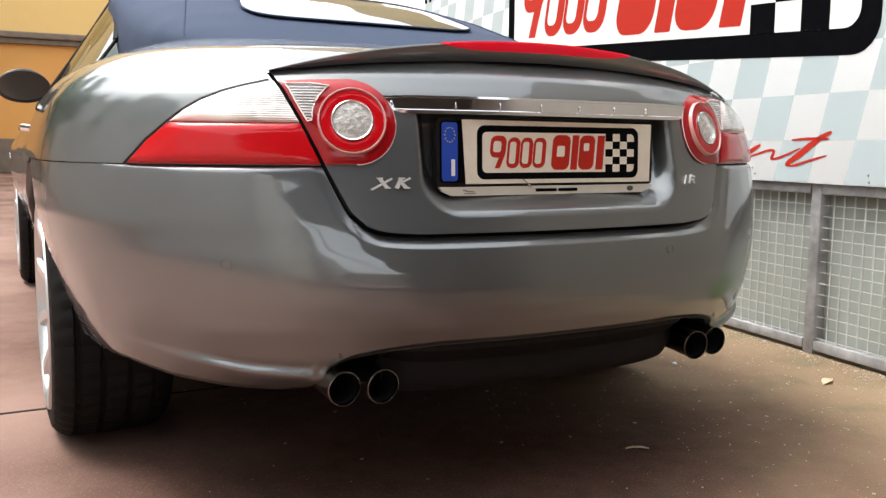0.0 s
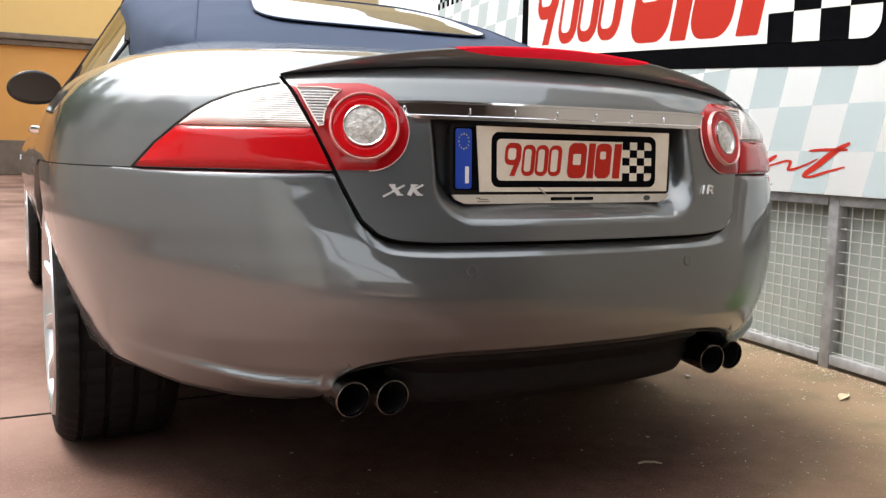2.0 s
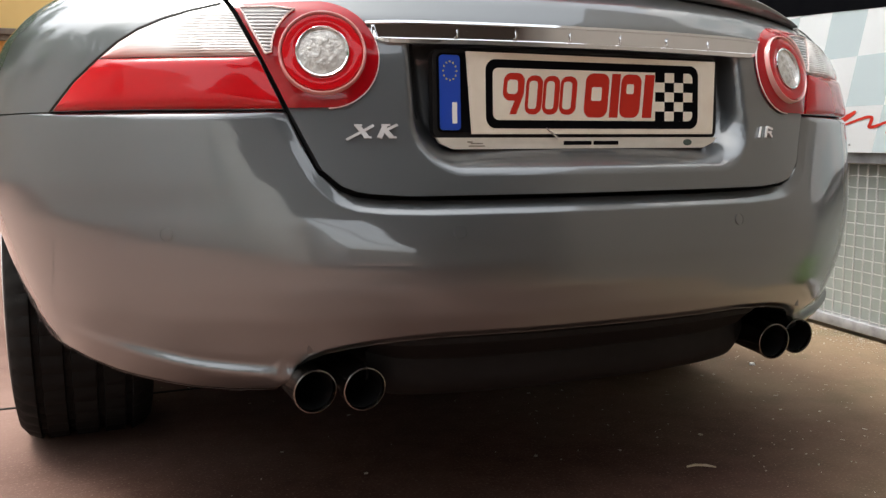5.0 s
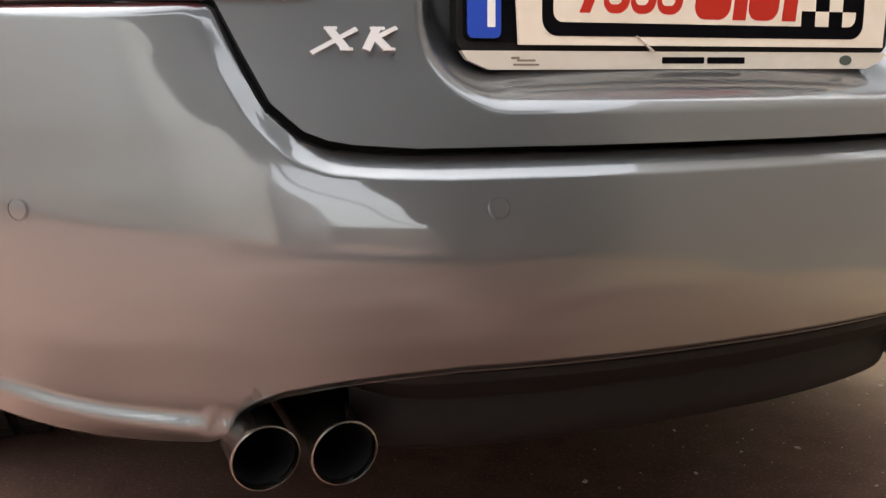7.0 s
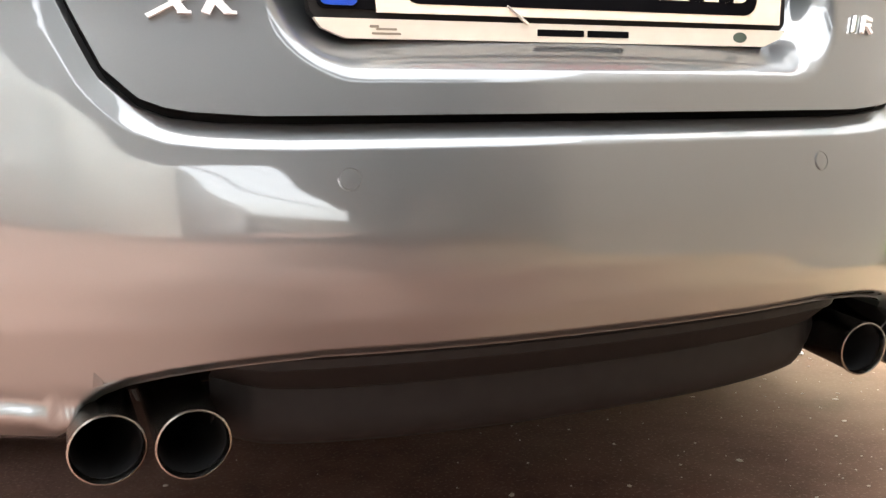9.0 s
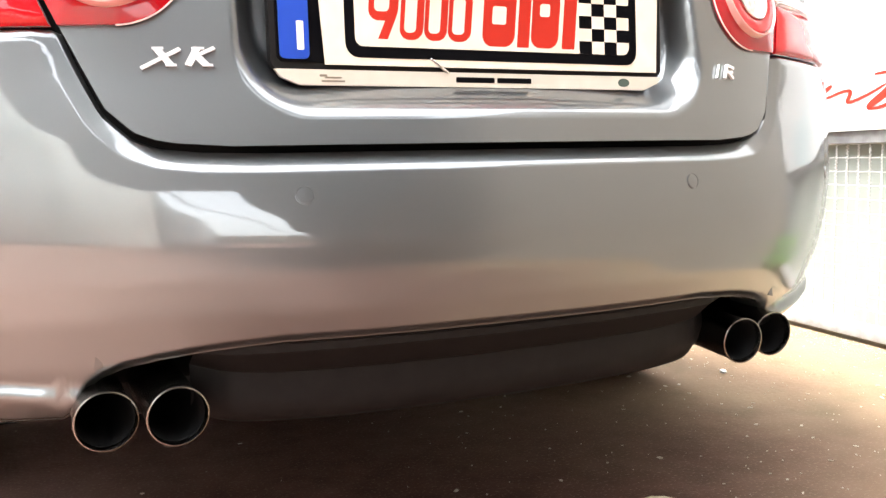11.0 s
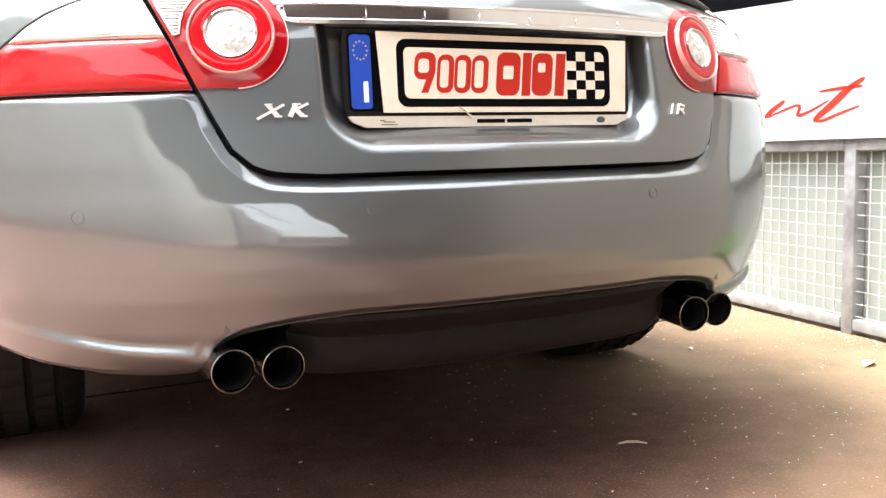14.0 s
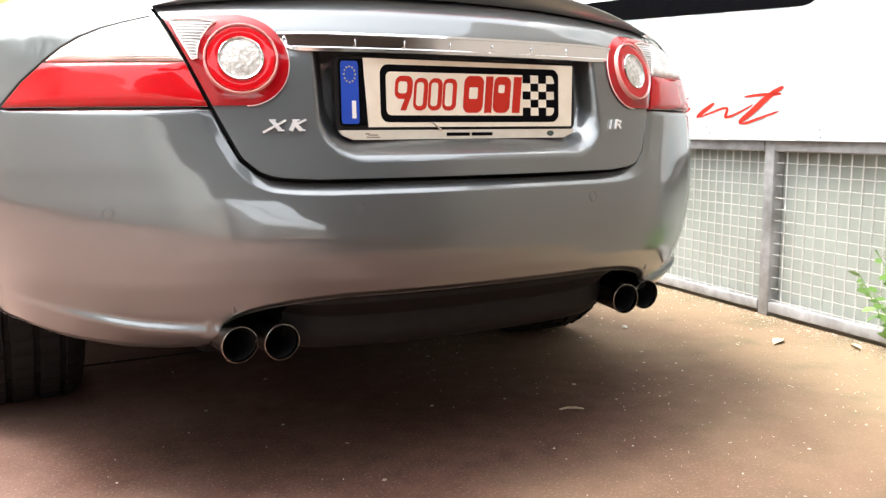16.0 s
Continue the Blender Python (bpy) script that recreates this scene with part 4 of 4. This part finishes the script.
CX, CZ = 0.434, 0.806
for sgn in (-1, 1):
    S = lambda pts: [(sgn * p[0], p[1]) for p in pts]
    split = lambda z: lid_edge(z)
    g = 0.004
    lamp = part("rear_lamp", bmesh.new(), SATIN_BLACK, car, "red and clear rear lamp cluster")
    # cluster on the wing
    red = [(split(0.7275) + g, 0.7275), (0.802, 0.7275), (0.768, 0.770), (0.735, 0.8015), (split(0.8015) + g, 0.8015)]
    lens("red_lens", dense(S(red)), RED_LENS, lamp, "red lower lens", centre=(sgn * 0.63, 0.764))
    clear = [(split(0.8045) + g, 0.8045), (0.731, 0.8045), (0.706, 0.826), (0.678, 0.8435), (0.645, 0.857), (0.613, 0.8665), (0.58, 0.8745), (split(0.879) + g, 0.879)]
    lens("clear_lens", dense(S(clear)), CLEAR_RIB, lamp, "clear ribbed upper lens", centre=(sgn * 0.61, 0.832))
    bm = bmesh.new()
    seal = [(0.81, 0.7245), (0.772, 0.772), (0.738, 0.8045), (0.709, 0.829), (0.68, 0.847), (0.646, 0.861), (0.613, 0.871), (0.58, 0.879), (split(0.884) + g, 0.884)]
    pts = []
    for i in range(len(seal) - 1):
        for k in range(4):
            t = k / 4
            pts.append((sgn * (seal[i][0] * (1 - t) + seal[i + 1][0] * t), seal[i][1] * (1 - t) + seal[i + 1][1] * t))
    tube(bm, [at(*p, 0.003) for p in pts], 0.002, 6)
    part("lamp_seal", bm, SATIN_BLACK, lamp, "black rubber seal")
    # cluster on the lid
    inner = [(split(0.7275) - g, 0.7275)] + arc(CX, CZ, 0.0785, -90, -180)[2:] + arc(CX, CZ, 0.0785, 180, 90)[1:-1] + [(0.46, 0.8835), (0.50, 0.882), (split(0.879) - g, 0.879)]
    lens("inner_lens", dense(S(inner)), RED_RIM, lamp, "red lens round the lamp ring", centre=(sgn * CX, CZ), dome=0.005)
    tri = [(split(0.804) - 2.4 * g, 0.804)] + [c for c in arc(CX, CZ, 0.0685, 0, 62, 8) if c[1] > 0.8035] + [(0.495, 0.8705), (split(0.869) - 2.4 * g, 0.869)]
    lens("reversing_lens", dense(S(tri)), CLEAR_STRIPE, lamp, "clear ribbed corner lens", off=0.0105, dome=0.001)
    bm = bmesh.new()
    tube(bm, [at(*c, 0.0118) for c in dense(S(tri)) + dense(S(tri))[:1]], 0.0016, 6)
    part("lens_frame", bm, LENS_WHITE, lamp, "pale frame round the corner lens")
    bm = bmesh.new()
    tube(bm, [at(*c, 0.0035) for c in S(arc(CX, CZ, 0.0790, -92, -180) + arc(CX, CZ, 0.0790, 180, 150)[1:])], 0.0012, 6)
    part("lamp_edge", bm, LENS_WHITE, lamp, "thin pale edge of the lamp")
    p, q = at(sgn * CX, CZ), at(sgn * CX, CZ, 0.01)
    nrm = (q - p).normalized()
    m = Matrix.Translation(p + nrm * 0.0085) @ nrm.to_track_quat("Z", "Y").to_matrix().to_4x4()
    bm = bmesh.new()
    lathe(bm, [(0.0642, -0.004), (0.0640, 0.003), (0.0626, 0.006), (0.0608, 0.0062), (0.0596, 0.004), (0.0590, 0.002)], 56, m)
    part("outer_ring", bm, RING_LENS, lamp, "pale outer ring")
    bm = bmesh.new()
    lathe(bm, [(0.0588, 0.002), (0.0570, 0.0045), (0.048, 0.0055), (0.040, 0.0045), (0.0385, 0.002)], 56, m)
    part("ring_lens", bm, RED_LENS, lamp, "glossy red ring")
    bm = bmesh.new()
    lathe(bm, [(0.0388, 0.001), (0.0388, 0.0065), (0.0375, 0.0075), (0.0358, 0.0065), (0.0355, 0.003)], 48, m)
    part("inner_ring", bm, CHROME, lamp, "thin chrome ring")
    bm = bmesh.new()
    lathe(bm, [(0.0358, 0.0035), (0.028, 0.0052), (0.016, 0.0064), (0.0001, 0.0068)], 40, m)
    part("centre_lens", bm, CLEAR_GRID, lamp, "clear faceted centre lens")

# spoiler with its brake strip
def spoiler_top(x):
    a = abs(x) / 0.56
    return 0.9035 + 0.0725 * (1 - a ** 2.2)


bm = bmesh.new()
rows = []
for k in range(97):
    x = 0.56 * (-1 + 2 * k / 96)
    zt, zl = spoiler_top(x), spoiler_low(x)
    base = at(x, min(zl, 0.935))
    h = zt - zl
    yb = base.y - 0.012
    lift = 0.9 * h
    rows.append([(x, base.y + 0.03, zl - 0.001), (x, yb + 0.004, zl), (x, yb - 0.35 * h, zl + 0.55 * h), (x, yb - 0.45 * h, zt - 0.10 * h), (x, yb - 0.40 * h, zt), (x, yb + 0.03, zt + 0.004 * lift), (x, yb + 0.16, zt - 0.25 * h), (x, yb + 0.24, zt - 0.9 * h + 0.012)])
grid(bm, rows)
spoiler = part("boot_spoiler", bm, PAINT, car, "grey metallic boot lip spoiler", angle=30)
bm = bmesh.new()
rows = []
for k in range(61):
    x = 0.236 * (-1 + 2 * k / 60)
    zt, zl = spoiler_top(x), spoiler_low(x)
    h = zt - zl
    base = at(x, min(zl, 0.935))
    yb = base.y - 0.012
    lowz = zt - 0.018 * (1 - (abs(x) / 0.236) ** 4) - 0.002
    t = (lowz - zl) / h
    yl = yb - 0.45 * h if t > 0.6 else yb - 0.4 * h
    rows.append([(x, yl - 0.001, lowz), (x, yb - 0.45 * h - 0.002, zt - 0.09 * h), (x, yb - 0.40 * h - 0.0015, zt + 0.0012), (x, yb + 0.03, zt + 0.004), (x, yb + 0.03, zt - 0.004)])
grid(bm, rows)
part("brake_strip", bm, BRAKE_RED, spoiler, "long red high brake lamp strip")

# number plate in its holder
PY = at(0, 0.75).y + 0.052 - 0.010
plate_thing = thing("number_plate", "number plate with blue band, covered by a printed cream card", "number plate")
YP = PY - 0.004
tiltm = Matrix.Translation((-0.008, YP, 0.748)) @ Matrix.Rotation(radians(-2), 4, "X")


def on_plate(x, z, d):
    return tiltm @ Vector((x, -d, z - 0.748))


def slab(name, x0, x1, z0, z1, d0, d1, material, parent, label="", r=0.006):
    bm = bmesh.new()
    plate(bm, rounded(x0, x1, z0, z1, r), lambda u, v, d: on_plate(u, v, d0 + d), d1 - d0)
    return part(name, bm, material, parent, label, smooth=False)


slab("holder", -0.266, 0.266, 0.684, 0.818, -0.012, 0.003, BLACK_PLASTIC, plate_thing, "black plastic plate holder", 0.012)
slab("plate_panel", -0.259, 0.259, 0.693, 0.812, 0.003, 0.005, PRINT_BLACK, plate_thing, "dark plate edge", 0.008)
slab("blue_band", -0.256, -0.222, 0.696, 0.809, 0.005, 0.007, EU_BLUE, plate_thing, "blue country band")
bm = bmesh.new()
for k in range(12):
    a = 2 * math.pi * k / 12
    cx, cz = -0.239 + 0.011 * math.cos(a), 0.785 + 0.014 * math.sin(a)
    plate(bm, [(cx + 0.0014 * math.cos(b * math.pi / 3), cz + 0.0014 * math.sin(b * math.pi / 3)) for b in range(6)], lambda u, v, d: on_plate(u, v, 0.007 + d), 0.0004)
part("band_dots", bm, YELLOW, plate_thing, "ring of small yellow dots", smooth=False)
slab("band_bar", -0.236, -0.228, 0.706, 0.738, 0.007, 0.0075, PRINT_WHITE, plate_thing, "small pale bar", 0.001)
bm = bmesh.new()
plate(bm, [(-0.205, 0.690), (0.253, 0.690), (0.257, 0.813), (-0.213, 0.815)], lambda u, v, d: on_plate(u, v, 0.0075 + d), 0.003)
card = part("cover_card", bm, WHITE_CARD, plate_thing, "cream card with red and black marks", smooth=False)
mark(card, lambda u, v, d: on_plate(-0.179 + 0.0995 * u, 0.7015 + 0.100 * v, 0.0106 + d), 0.0004, WHITE_CARD, PRINT_RED, PRINT_BLACK, 0.1)
bm = bmesh.new()
outline = [(-0.263, 0.6845), (-0.257, 0.676), (-0.235, 0.667), (0.235, 0.667), (0.257, 0.676), (0.263, 0.6845)]
plate(bm, outline, lambda u, v, d: on_plate(u, v, 0.001 + d), 0.007)
strip = part("holder_strip", bm, HOLDER, plate_thing, "pale dealer strip with small dark bars", smooth=False)
for x0, x1, z0, z1 in ((-0.042, 0.010, 0.6725, 0.6790), (0.014, 0.062, 0.6725, 0.6790), (-0.210, -0.182, 0.6705, 0.6725), (-0.206, -0.186, 0.6745, 0.6765), (-0.212, -0.203, 0.6765, 0.6790)):
    slab("print_bar", x0, x1, z0, z1, 0.008, 0.0084, PRINT_BLACK if x0 > -0.1 else PRINT_GREY, strip, r=0.001)
bm = bmesh.new()
plate(bm, [(0.202 + 0.009 * math.cos(a * math.pi / 10), 0.676 + 0.0055 * math.sin(a * math.pi / 10)) for a in range(20)], lambda u, v, d: on_plate(u, v, 0.008 + d), 0.0004)
part("print_oval", bm, GREEN_PRINT, strip, "dark oval", smooth=False)
bm = bmesh.new()
box(bm, -0.014, 0.014, -0.0005, 0.0035, -0.0012, 0.0012, 0.0005, tiltm @ Matrix.Translation((-0.065, -0.012, 0.6915 - 0.748)) @ Matrix.Rotation(radians(35), 4, "Y"))
part("clip", bm, CHROME, plate_thing, "small bright clip")

# wheels
def build_wheel(x, y, sgn, width):
    wheel = new("wheel")
    wheel.parent = car
    wheel["label"] = "alloy wheel with a low black tyre"
    m = pose(x, y, AXLE_Z, 0, 90 * sgn, 0)
    h = width / 2
    bm = bmesh.new()
    prof = [(0.262, h - 0.03), (0.270, h - 0.008), (0.290, h - 0.002), (0.314, h - 0.007), (0.332, h - 0.022), (0.341, h - 0.042)]
    groove = []
    for gx in (0.085, 0.03, -0.03, -0.085):
        groove += [(0.343, gx * width / 0.28 + 0.008), (0.334, gx * width / 0.28 + 0.006), (0.334, gx * width / 0.28 - 0.006), (0.343, gx * width / 0.28 - 0.008)]
    prof = prof + groove + [(r, -z) for r, z in prof[::-1]]
    lathe(bm, prof, 144, m)
    inv = m.inverted()
    for v in bm.verts:  # cross grooves of the shoulders
        q = inv @ v.co
        rr = math.hypot(q.x, q.y)
        if rr > 0.325 and int(round(math.atan2(q.y, q.x) / (2 * math.pi) * 144)) % 3 == 0:
            v.co = m @ Vector((q.x * (rr - 0.006) / rr, q.y * (rr - 0.006) / rr, q.z))
    part("tyre", bm, RUBBER, wheel, "black low-profile tyre with grooved tread", angle=30)
    bm = bmesh.new()
    lathe(bm, [(0.262, -h + 0.03), (0.245, -h + 0.05), (0.238, 0), (0.242, h - 0.05), (0.250, h - 0.012), (0.262, h + 0.002), (0.268, h + 0.001), (0.271, h - 0.008)], 60, m)
    rim = part("rim", bm, ALLOY, wheel)
    for k in range(10):
        bm = bmesh.new()
        mm = m @ Matrix.Rotation(2 * math.pi * k / 10, 4, "Z")
        rows = []
        for r, w, zz in ((0.045, 0.022, h - 0.045), (0.11, 0.017, h - 0.032), (0.18, 0.016, h - 0.014), (0.235, 0.020, h - 0.004), (0.256, 0.026, h - 0.003)):
            rows.append([mm @ Vector((r, -w, zz - 0.012)), mm @ Vector((r, -w * 0.7, zz)), mm @ Vector((r, w * 0.7, zz)), mm @ Vector((r, w, zz - 0.012)), mm @ Vector((r, 0, zz - 0.03))])
        grid(bm, rows, closed=True)
        part("spoke", bm, ALLOY, rim)
    bm = bmesh.new()
    lathe(bm, [(0.062, h - 0.075), (0.062, h - 0.055), (0.052, h - 0.044), (0.03, h - 0.042), (0.0001, h - 0.042)], 32, m)
    part("hub", bm, ALLOY, rim)
    bm = bmesh.new()
    lathe(bm, [(0.06, h - 0.10), (0.19, h - 0.10), (0.19, h - 0.12), (0.06, h - 0.12)], 40, m, closed=True)
    part("brake_disc", bm, STEEL, wheel)


build_wheel(-0.787, AXLE_R, -1, 0.285)
build_wheel(0.787, AXLE_R, 1, 0.285)
build_wheel(-0.785, AXLE_F, -1, 0.255)
build_wheel(0.785, AXLE_F, 1, 0.255)

# front end, closing the shell
bm = bmesh.new()
rows = []
for z in np.linspace(0.20, 0.7255, 12):
    w = float(np.interp(z, zf, HW)) * side_scale(4.69)
    zz = z if z < 0.62 else 0.62 + (z - 0.62) * height_scale(4.69)
    rows.append([Vector((w * t, 4.69 + 0.07 * (1 - t * t) - 0.25 * (1 - t * t) * max(0.0, (zz - 0.5)), zz)) for t in np.linspace(-1, 1, 25)])
rows.append([Vector((p.x, 4.60, 0.66)) for p in rows[-1]])
grid(bm, rows)
part("front_bumper", bm, PAINT, car, "grey metallic front bumper")

# canvas top
TOP = np.array([(0.74, 1.020, 0.44, 0.98), (0.80, 1.052, 0.53, 0.98), (0.88, 1.090, 0.585, 0.98), (1.00, 1.140, 0.625, 0.975), (1.20, 1.208, 0.645, 0.97), (1.45, 1.272, 0.650, 1.00), (1.70, 1.312, 0.635, 1.18), (2.0, 1.336, 0.610, 1.25), (2.27, 1.330, 0.585, 1.27)])


def canvas(y, a):
    """a runs from -1 to 1 across the top."""
    zc, hw, zb = (float(np.interp(y, TOP[:, 0], TOP[:, k])) for k in (1, 2, 3))
    t = abs(a) * math.pi / 2
    x = hw * math.sin(t) ** 0.62 if t else 0
    z = zb + (zc - zb) * max(0.0, math.cos(t)) ** 0.42
    return Vector((math.copysign(x, a), y, z))


bm = bmesh.new()
ysl = list(np.linspace(0.74, 1.5, 34)) + list(np.linspace(1.55, 2.27, 18))
rows = [[canvas(y, -1 + 2 * k / 72) for k in range(73)] for y in ysl]
rows.insert(0, [Vector((p.x * 0.96, p.y + 0.02, 0.96)) for p in rows[0]])
for row in rows:
    for p in row:
        p.z += 0.0025 * noise.noise(p * 6)
grid(bm, rows)
top = part("canvas_top", bm, CLOTH, car, "blue canvas folding top, closed", angle=60)


def back_window(u, v, off):
    """u across, v up, on the canvas."""
    y = 0.935 + 0.46 * v
    zc, hw, zb = (float(np.interp(y, TOP[:, 0], TOP[:, k])) for k in (1, 2, 3))
    x = u
    t = math.asin(min(1, (abs(x) / hw) ** (1 / 0.62)))
    z = zb + (zc - zb) * math.cos(t) ** 0.42
    return Vector((x, y - off * 0.5, z + off))


for sgn in (-1, 1):
    bm = bmesh.new()
    pts = []
    for k in range(40):
        v = -0.29 + 3.15 * k / 39
        p = back_window(0.552 - 0.10 * v, v, 0.0015)
        pts.append((sgn * p.x, p.y, p.z))
    tube(bm, pts, 0.0028, 6)
    part("canvas_seam", bm, CLOTH, top)
bm = bmesh.new()
outl = []
for k in range(72):
    c, v = math.cos(2 * math.pi * k / 72), math.sin(2 * math.pi * k / 72)
    up = 0.5 + math.copysign(0.5 * abs(v) ** 0.42, v)
    outl.append((math.copysign(0.392 * abs(c) ** 0.42, c) * (1 - 0.24 * up), up))
rings = []
for s in (1.0, 0.985, 0.8, 0.6, 0.4, 0.2):
    rings.append([back_window(p[0] * s, 0.5 + (p[1] - 0.5) * s, 0.008) for p in outl])
vs = grid(bm, rings, closed=True)
c = bm.verts.new(back_window(0, 0.5, 0.008))
for i in range(len(outl)):
    bm.faces.new((vs[-1][i], vs[-1][(i + 1) % len(outl)], c))
window = part("rear_window", bm, GLASS, car, "glass rear window in the canvas top")
bm = bmesh.new()
tube(bm, [back_window(p[0], p[1], 0.008) for p in outl + outl[:1]], 0.003, 6)
part("window_seal", bm, CLOTH, window)

# side glass, windscreen and pillars
for sgn in (-1, 1):
    bm = bmesh.new()
    lowl = [(sgn * (0.760 + 0.02 * k / 10), 1.36 + 1.90 * k / 10, 0.955) for k in range(11)]
    topl = [(sgn * (0.655 - 0.085 * min(1, k / 5)), 1.50 + 0.76 * k / 10, 1.09 + 0.235 * min(1, k / 7.0) ** 0.7) for k in range(11)]
    grid(bm, [lowl, topl])
    pane = part("side_window", bm, PANE, car, "tinted side window")
    bm = bmesh.new()
    tube(bm, topl, 0.010, 6)
    tube(bm, lowl, 0.008, 6)
    tube(bm, [lowl[0], topl[0]], 0.006, 6)
    part("window_seal", bm, BLACK_PLASTIC, pane)
    bm = bmesh.new()
    tube(bm, [(sgn * 0.78, 3.35, 0.93), (sgn * 0.665, 2.95, 1.11), (sgn * 0.592, 2.55, 1.238), (sgn * 0.545, 2.25, 1.325)], [0.034, 0.03, 0.028, 0.028], 8)
    part("windscreen_pillar", bm, BLACK_PLASTIC, car)
    # door handle
    bm = bmesh.new()
    tube(bm, [(sgn * 0.895, 1.66, 0.808), (sgn * 0.928, 1.69, 0.812), (sgn * 0.928, 1.82, 0.812), (sgn * 0.895, 1.85, 0.808)], [0.010, 0.012, 0.012, 0.010], 8)
    part("door_handle", bm, CHROME, car, "chrome door handle")
    # door mirror
    bm = bmesh.new()
    r = bmesh.ops.create_uvsphere(bm, u_segments=28, v_segments=16, radius=1)
    for v in r["verts"]:
        co = v.co
        back = co.y < 0
        v.co = Vector((sgn * 0.897 + co.x * 0.099 * (1 - 0.12 * co.z), 2.35 + (co.y * 0.016 if back else co.y * 0.10), 0.984 + co.z * 0.067))
    housing = part("door_mirror", bm, SATIN_BLACK, car, "oval black door mirror")
    bm = bmesh.new()
    lathe(bm, [(1.0, 0.0), (0.5, 0.0), (0.0001, 0.0)], 32)
    for v in bm.verts:
        v.co = Vector((sgn * 0.897 + v.co.x * 0.092, 2.3315 - v.co.z * 0.02, 0.984 + v.co.y * 0.056))
    part("mirror_glass", bm, MIRROR, housing)
    bm = bmesh.new()
    tube(bm, [(sgn * 0.86, 2.38, 0.955), (sgn * 0.82, 2.40, 0.935), (sgn * 0.78, 2.42, 0.925)], [0.016, 0.015, 0.02], 8)
    part("mirror_arm", bm, SATIN_BLACK, housing)
bm = bmesh.new()
grid(bm, [[(x * 0.77, 3.35 + 0.12 * (1 - x * x), 0.925) for x in np.linspace(-1, 1, 13)], [(x * 0.54, 2.25 + 0.06 * (1 - x * x), 1.322) for x in np.linspace(-1, 1, 13)]])
part("windscreen", bm, PANE, car)

# ---------------------------------------------------------------- small things on the concrete
def leaf_thing(name, label, x, y, length, width, turn, material):
    ob_bm = bmesh.new()
    n = 7
    rows = []
    for k in range(n):
        t = k / (n - 1)
        w = width * math.sin(math.pi * min(0.97, 0.03 + 0.94 * t)) ** 0.8 / 2
        z = 0.004 + 0.005 * math.sin(math.pi * t)
        rows.append([(length * (t - 0.5), -w, z + 0.006 * t), (length * (t - 0.5), 0, z - 0.002), (length * (t - 0.5), w, z + 0.004)])
    grid(ob_bm, rows)
    ex = bmesh.ops.extrude_face_region(ob_bm, geom=ob_bm.faces[:])
    for v in ex["geom"]:
        if isinstance(v, bmesh.types.BMVert):
            v.co.z -= 0.002
    ob = part(name, ob_bm, material)
    ob.matrix_world = pose(x, y, 0, 0, 0, turn)
    return tagged(ob, label, "leaf")


leaf_thing("dry_leaf", "pale dry leaf lying on the concrete", 1.37, 0.37, 0.075, 0.03, 20, DRY)
leaf_thing("dry_leaf", "small pale leaf lying on the concrete", 1.52, 0.20, 0.05, 0.02, 70, DRY)
bm = bmesh.new()
tube(bm, [(-0.03, 0, 0.003), (-0.01, 0.006, 0.004), (0.012, 0.003, 0.004), (0.03, -0.006, 0.003)], [0.002, 0.003, 0.0028, 0.0015], 6)
tw = tagged(part("twig", bm, DRY), "short pale twig lying on the concrete", "twig")
tw.matrix_world = pose(0.395, 0.16, 0, 0, 0, -20)
bm = bmesh.new()
bmesh.ops.create_icosphere(bm, subdivisions=2, radius=0.009)
for v in bm.verts:
    v.co *= 1 + 0.25 * noise.noise(v.co * 120)
    v.co.z = max(v.co.z * 0.6, -0.004) + 0.004
st = tagged(part("pebble", bm, PRINT_WHITE), "small white pebble on the concrete", "stone")
st.matrix_world = pose(1.085, 0.775, 0)

bm = bmesh.new()
rng = random.Random(4)
for k in range(6500):
    near = rng.random() < 0.35  # swept together along the foot of the fence
    y = rng.uniform(-1.0, 1.9)
    x = 1.585 + 0.115 * y - abs(rng.gauss(0, 0.07)) if near else rng.uniform(-0.7, 1.6)
    if not near and rng.random() > 0.05 + 0.95 * max(0.0, (x - 0.1) / 1.4) ** 1.1:
        continue
    r = rng.choice((0.001, 0.0012, 0.0015, 0.0018, 0.0022, 0.003, 0.005)) * rng.uniform(0.6, 1.2)
    a = rng.uniform(0, 6.28)
    m = pose(x, y, 0.0005, rng.uniform(-15, 15), rng.uniform(-15, 15), math.degrees(a))
    e = rng.uniform(0.4, 1.0)
    lo = [m @ Vector((r * math.cos(t) * (1 + 0.3 * rng.uniform(-1, 1)), e * r * math.sin(t), 0)) for t in (0, 1.2, 2.5, 3.8, 5.0)]
    hi = [p + Vector((0, 0, 0.0015)) for p in lo]
    a1, b1 = [bm.verts.new(p) for p in lo], [bm.verts.new(p) for p in hi]
    bm.faces.new(b1)
    for i in range(5):
        bm.faces.new((a1[i], a1[(i + 1) % 5], b1[(i + 1) % 5], b1[i]))
tagged(part("debris", bm, CHIP, smooth=False), "scattered pale petals and chips on the concrete", "debris", kind="stuff")
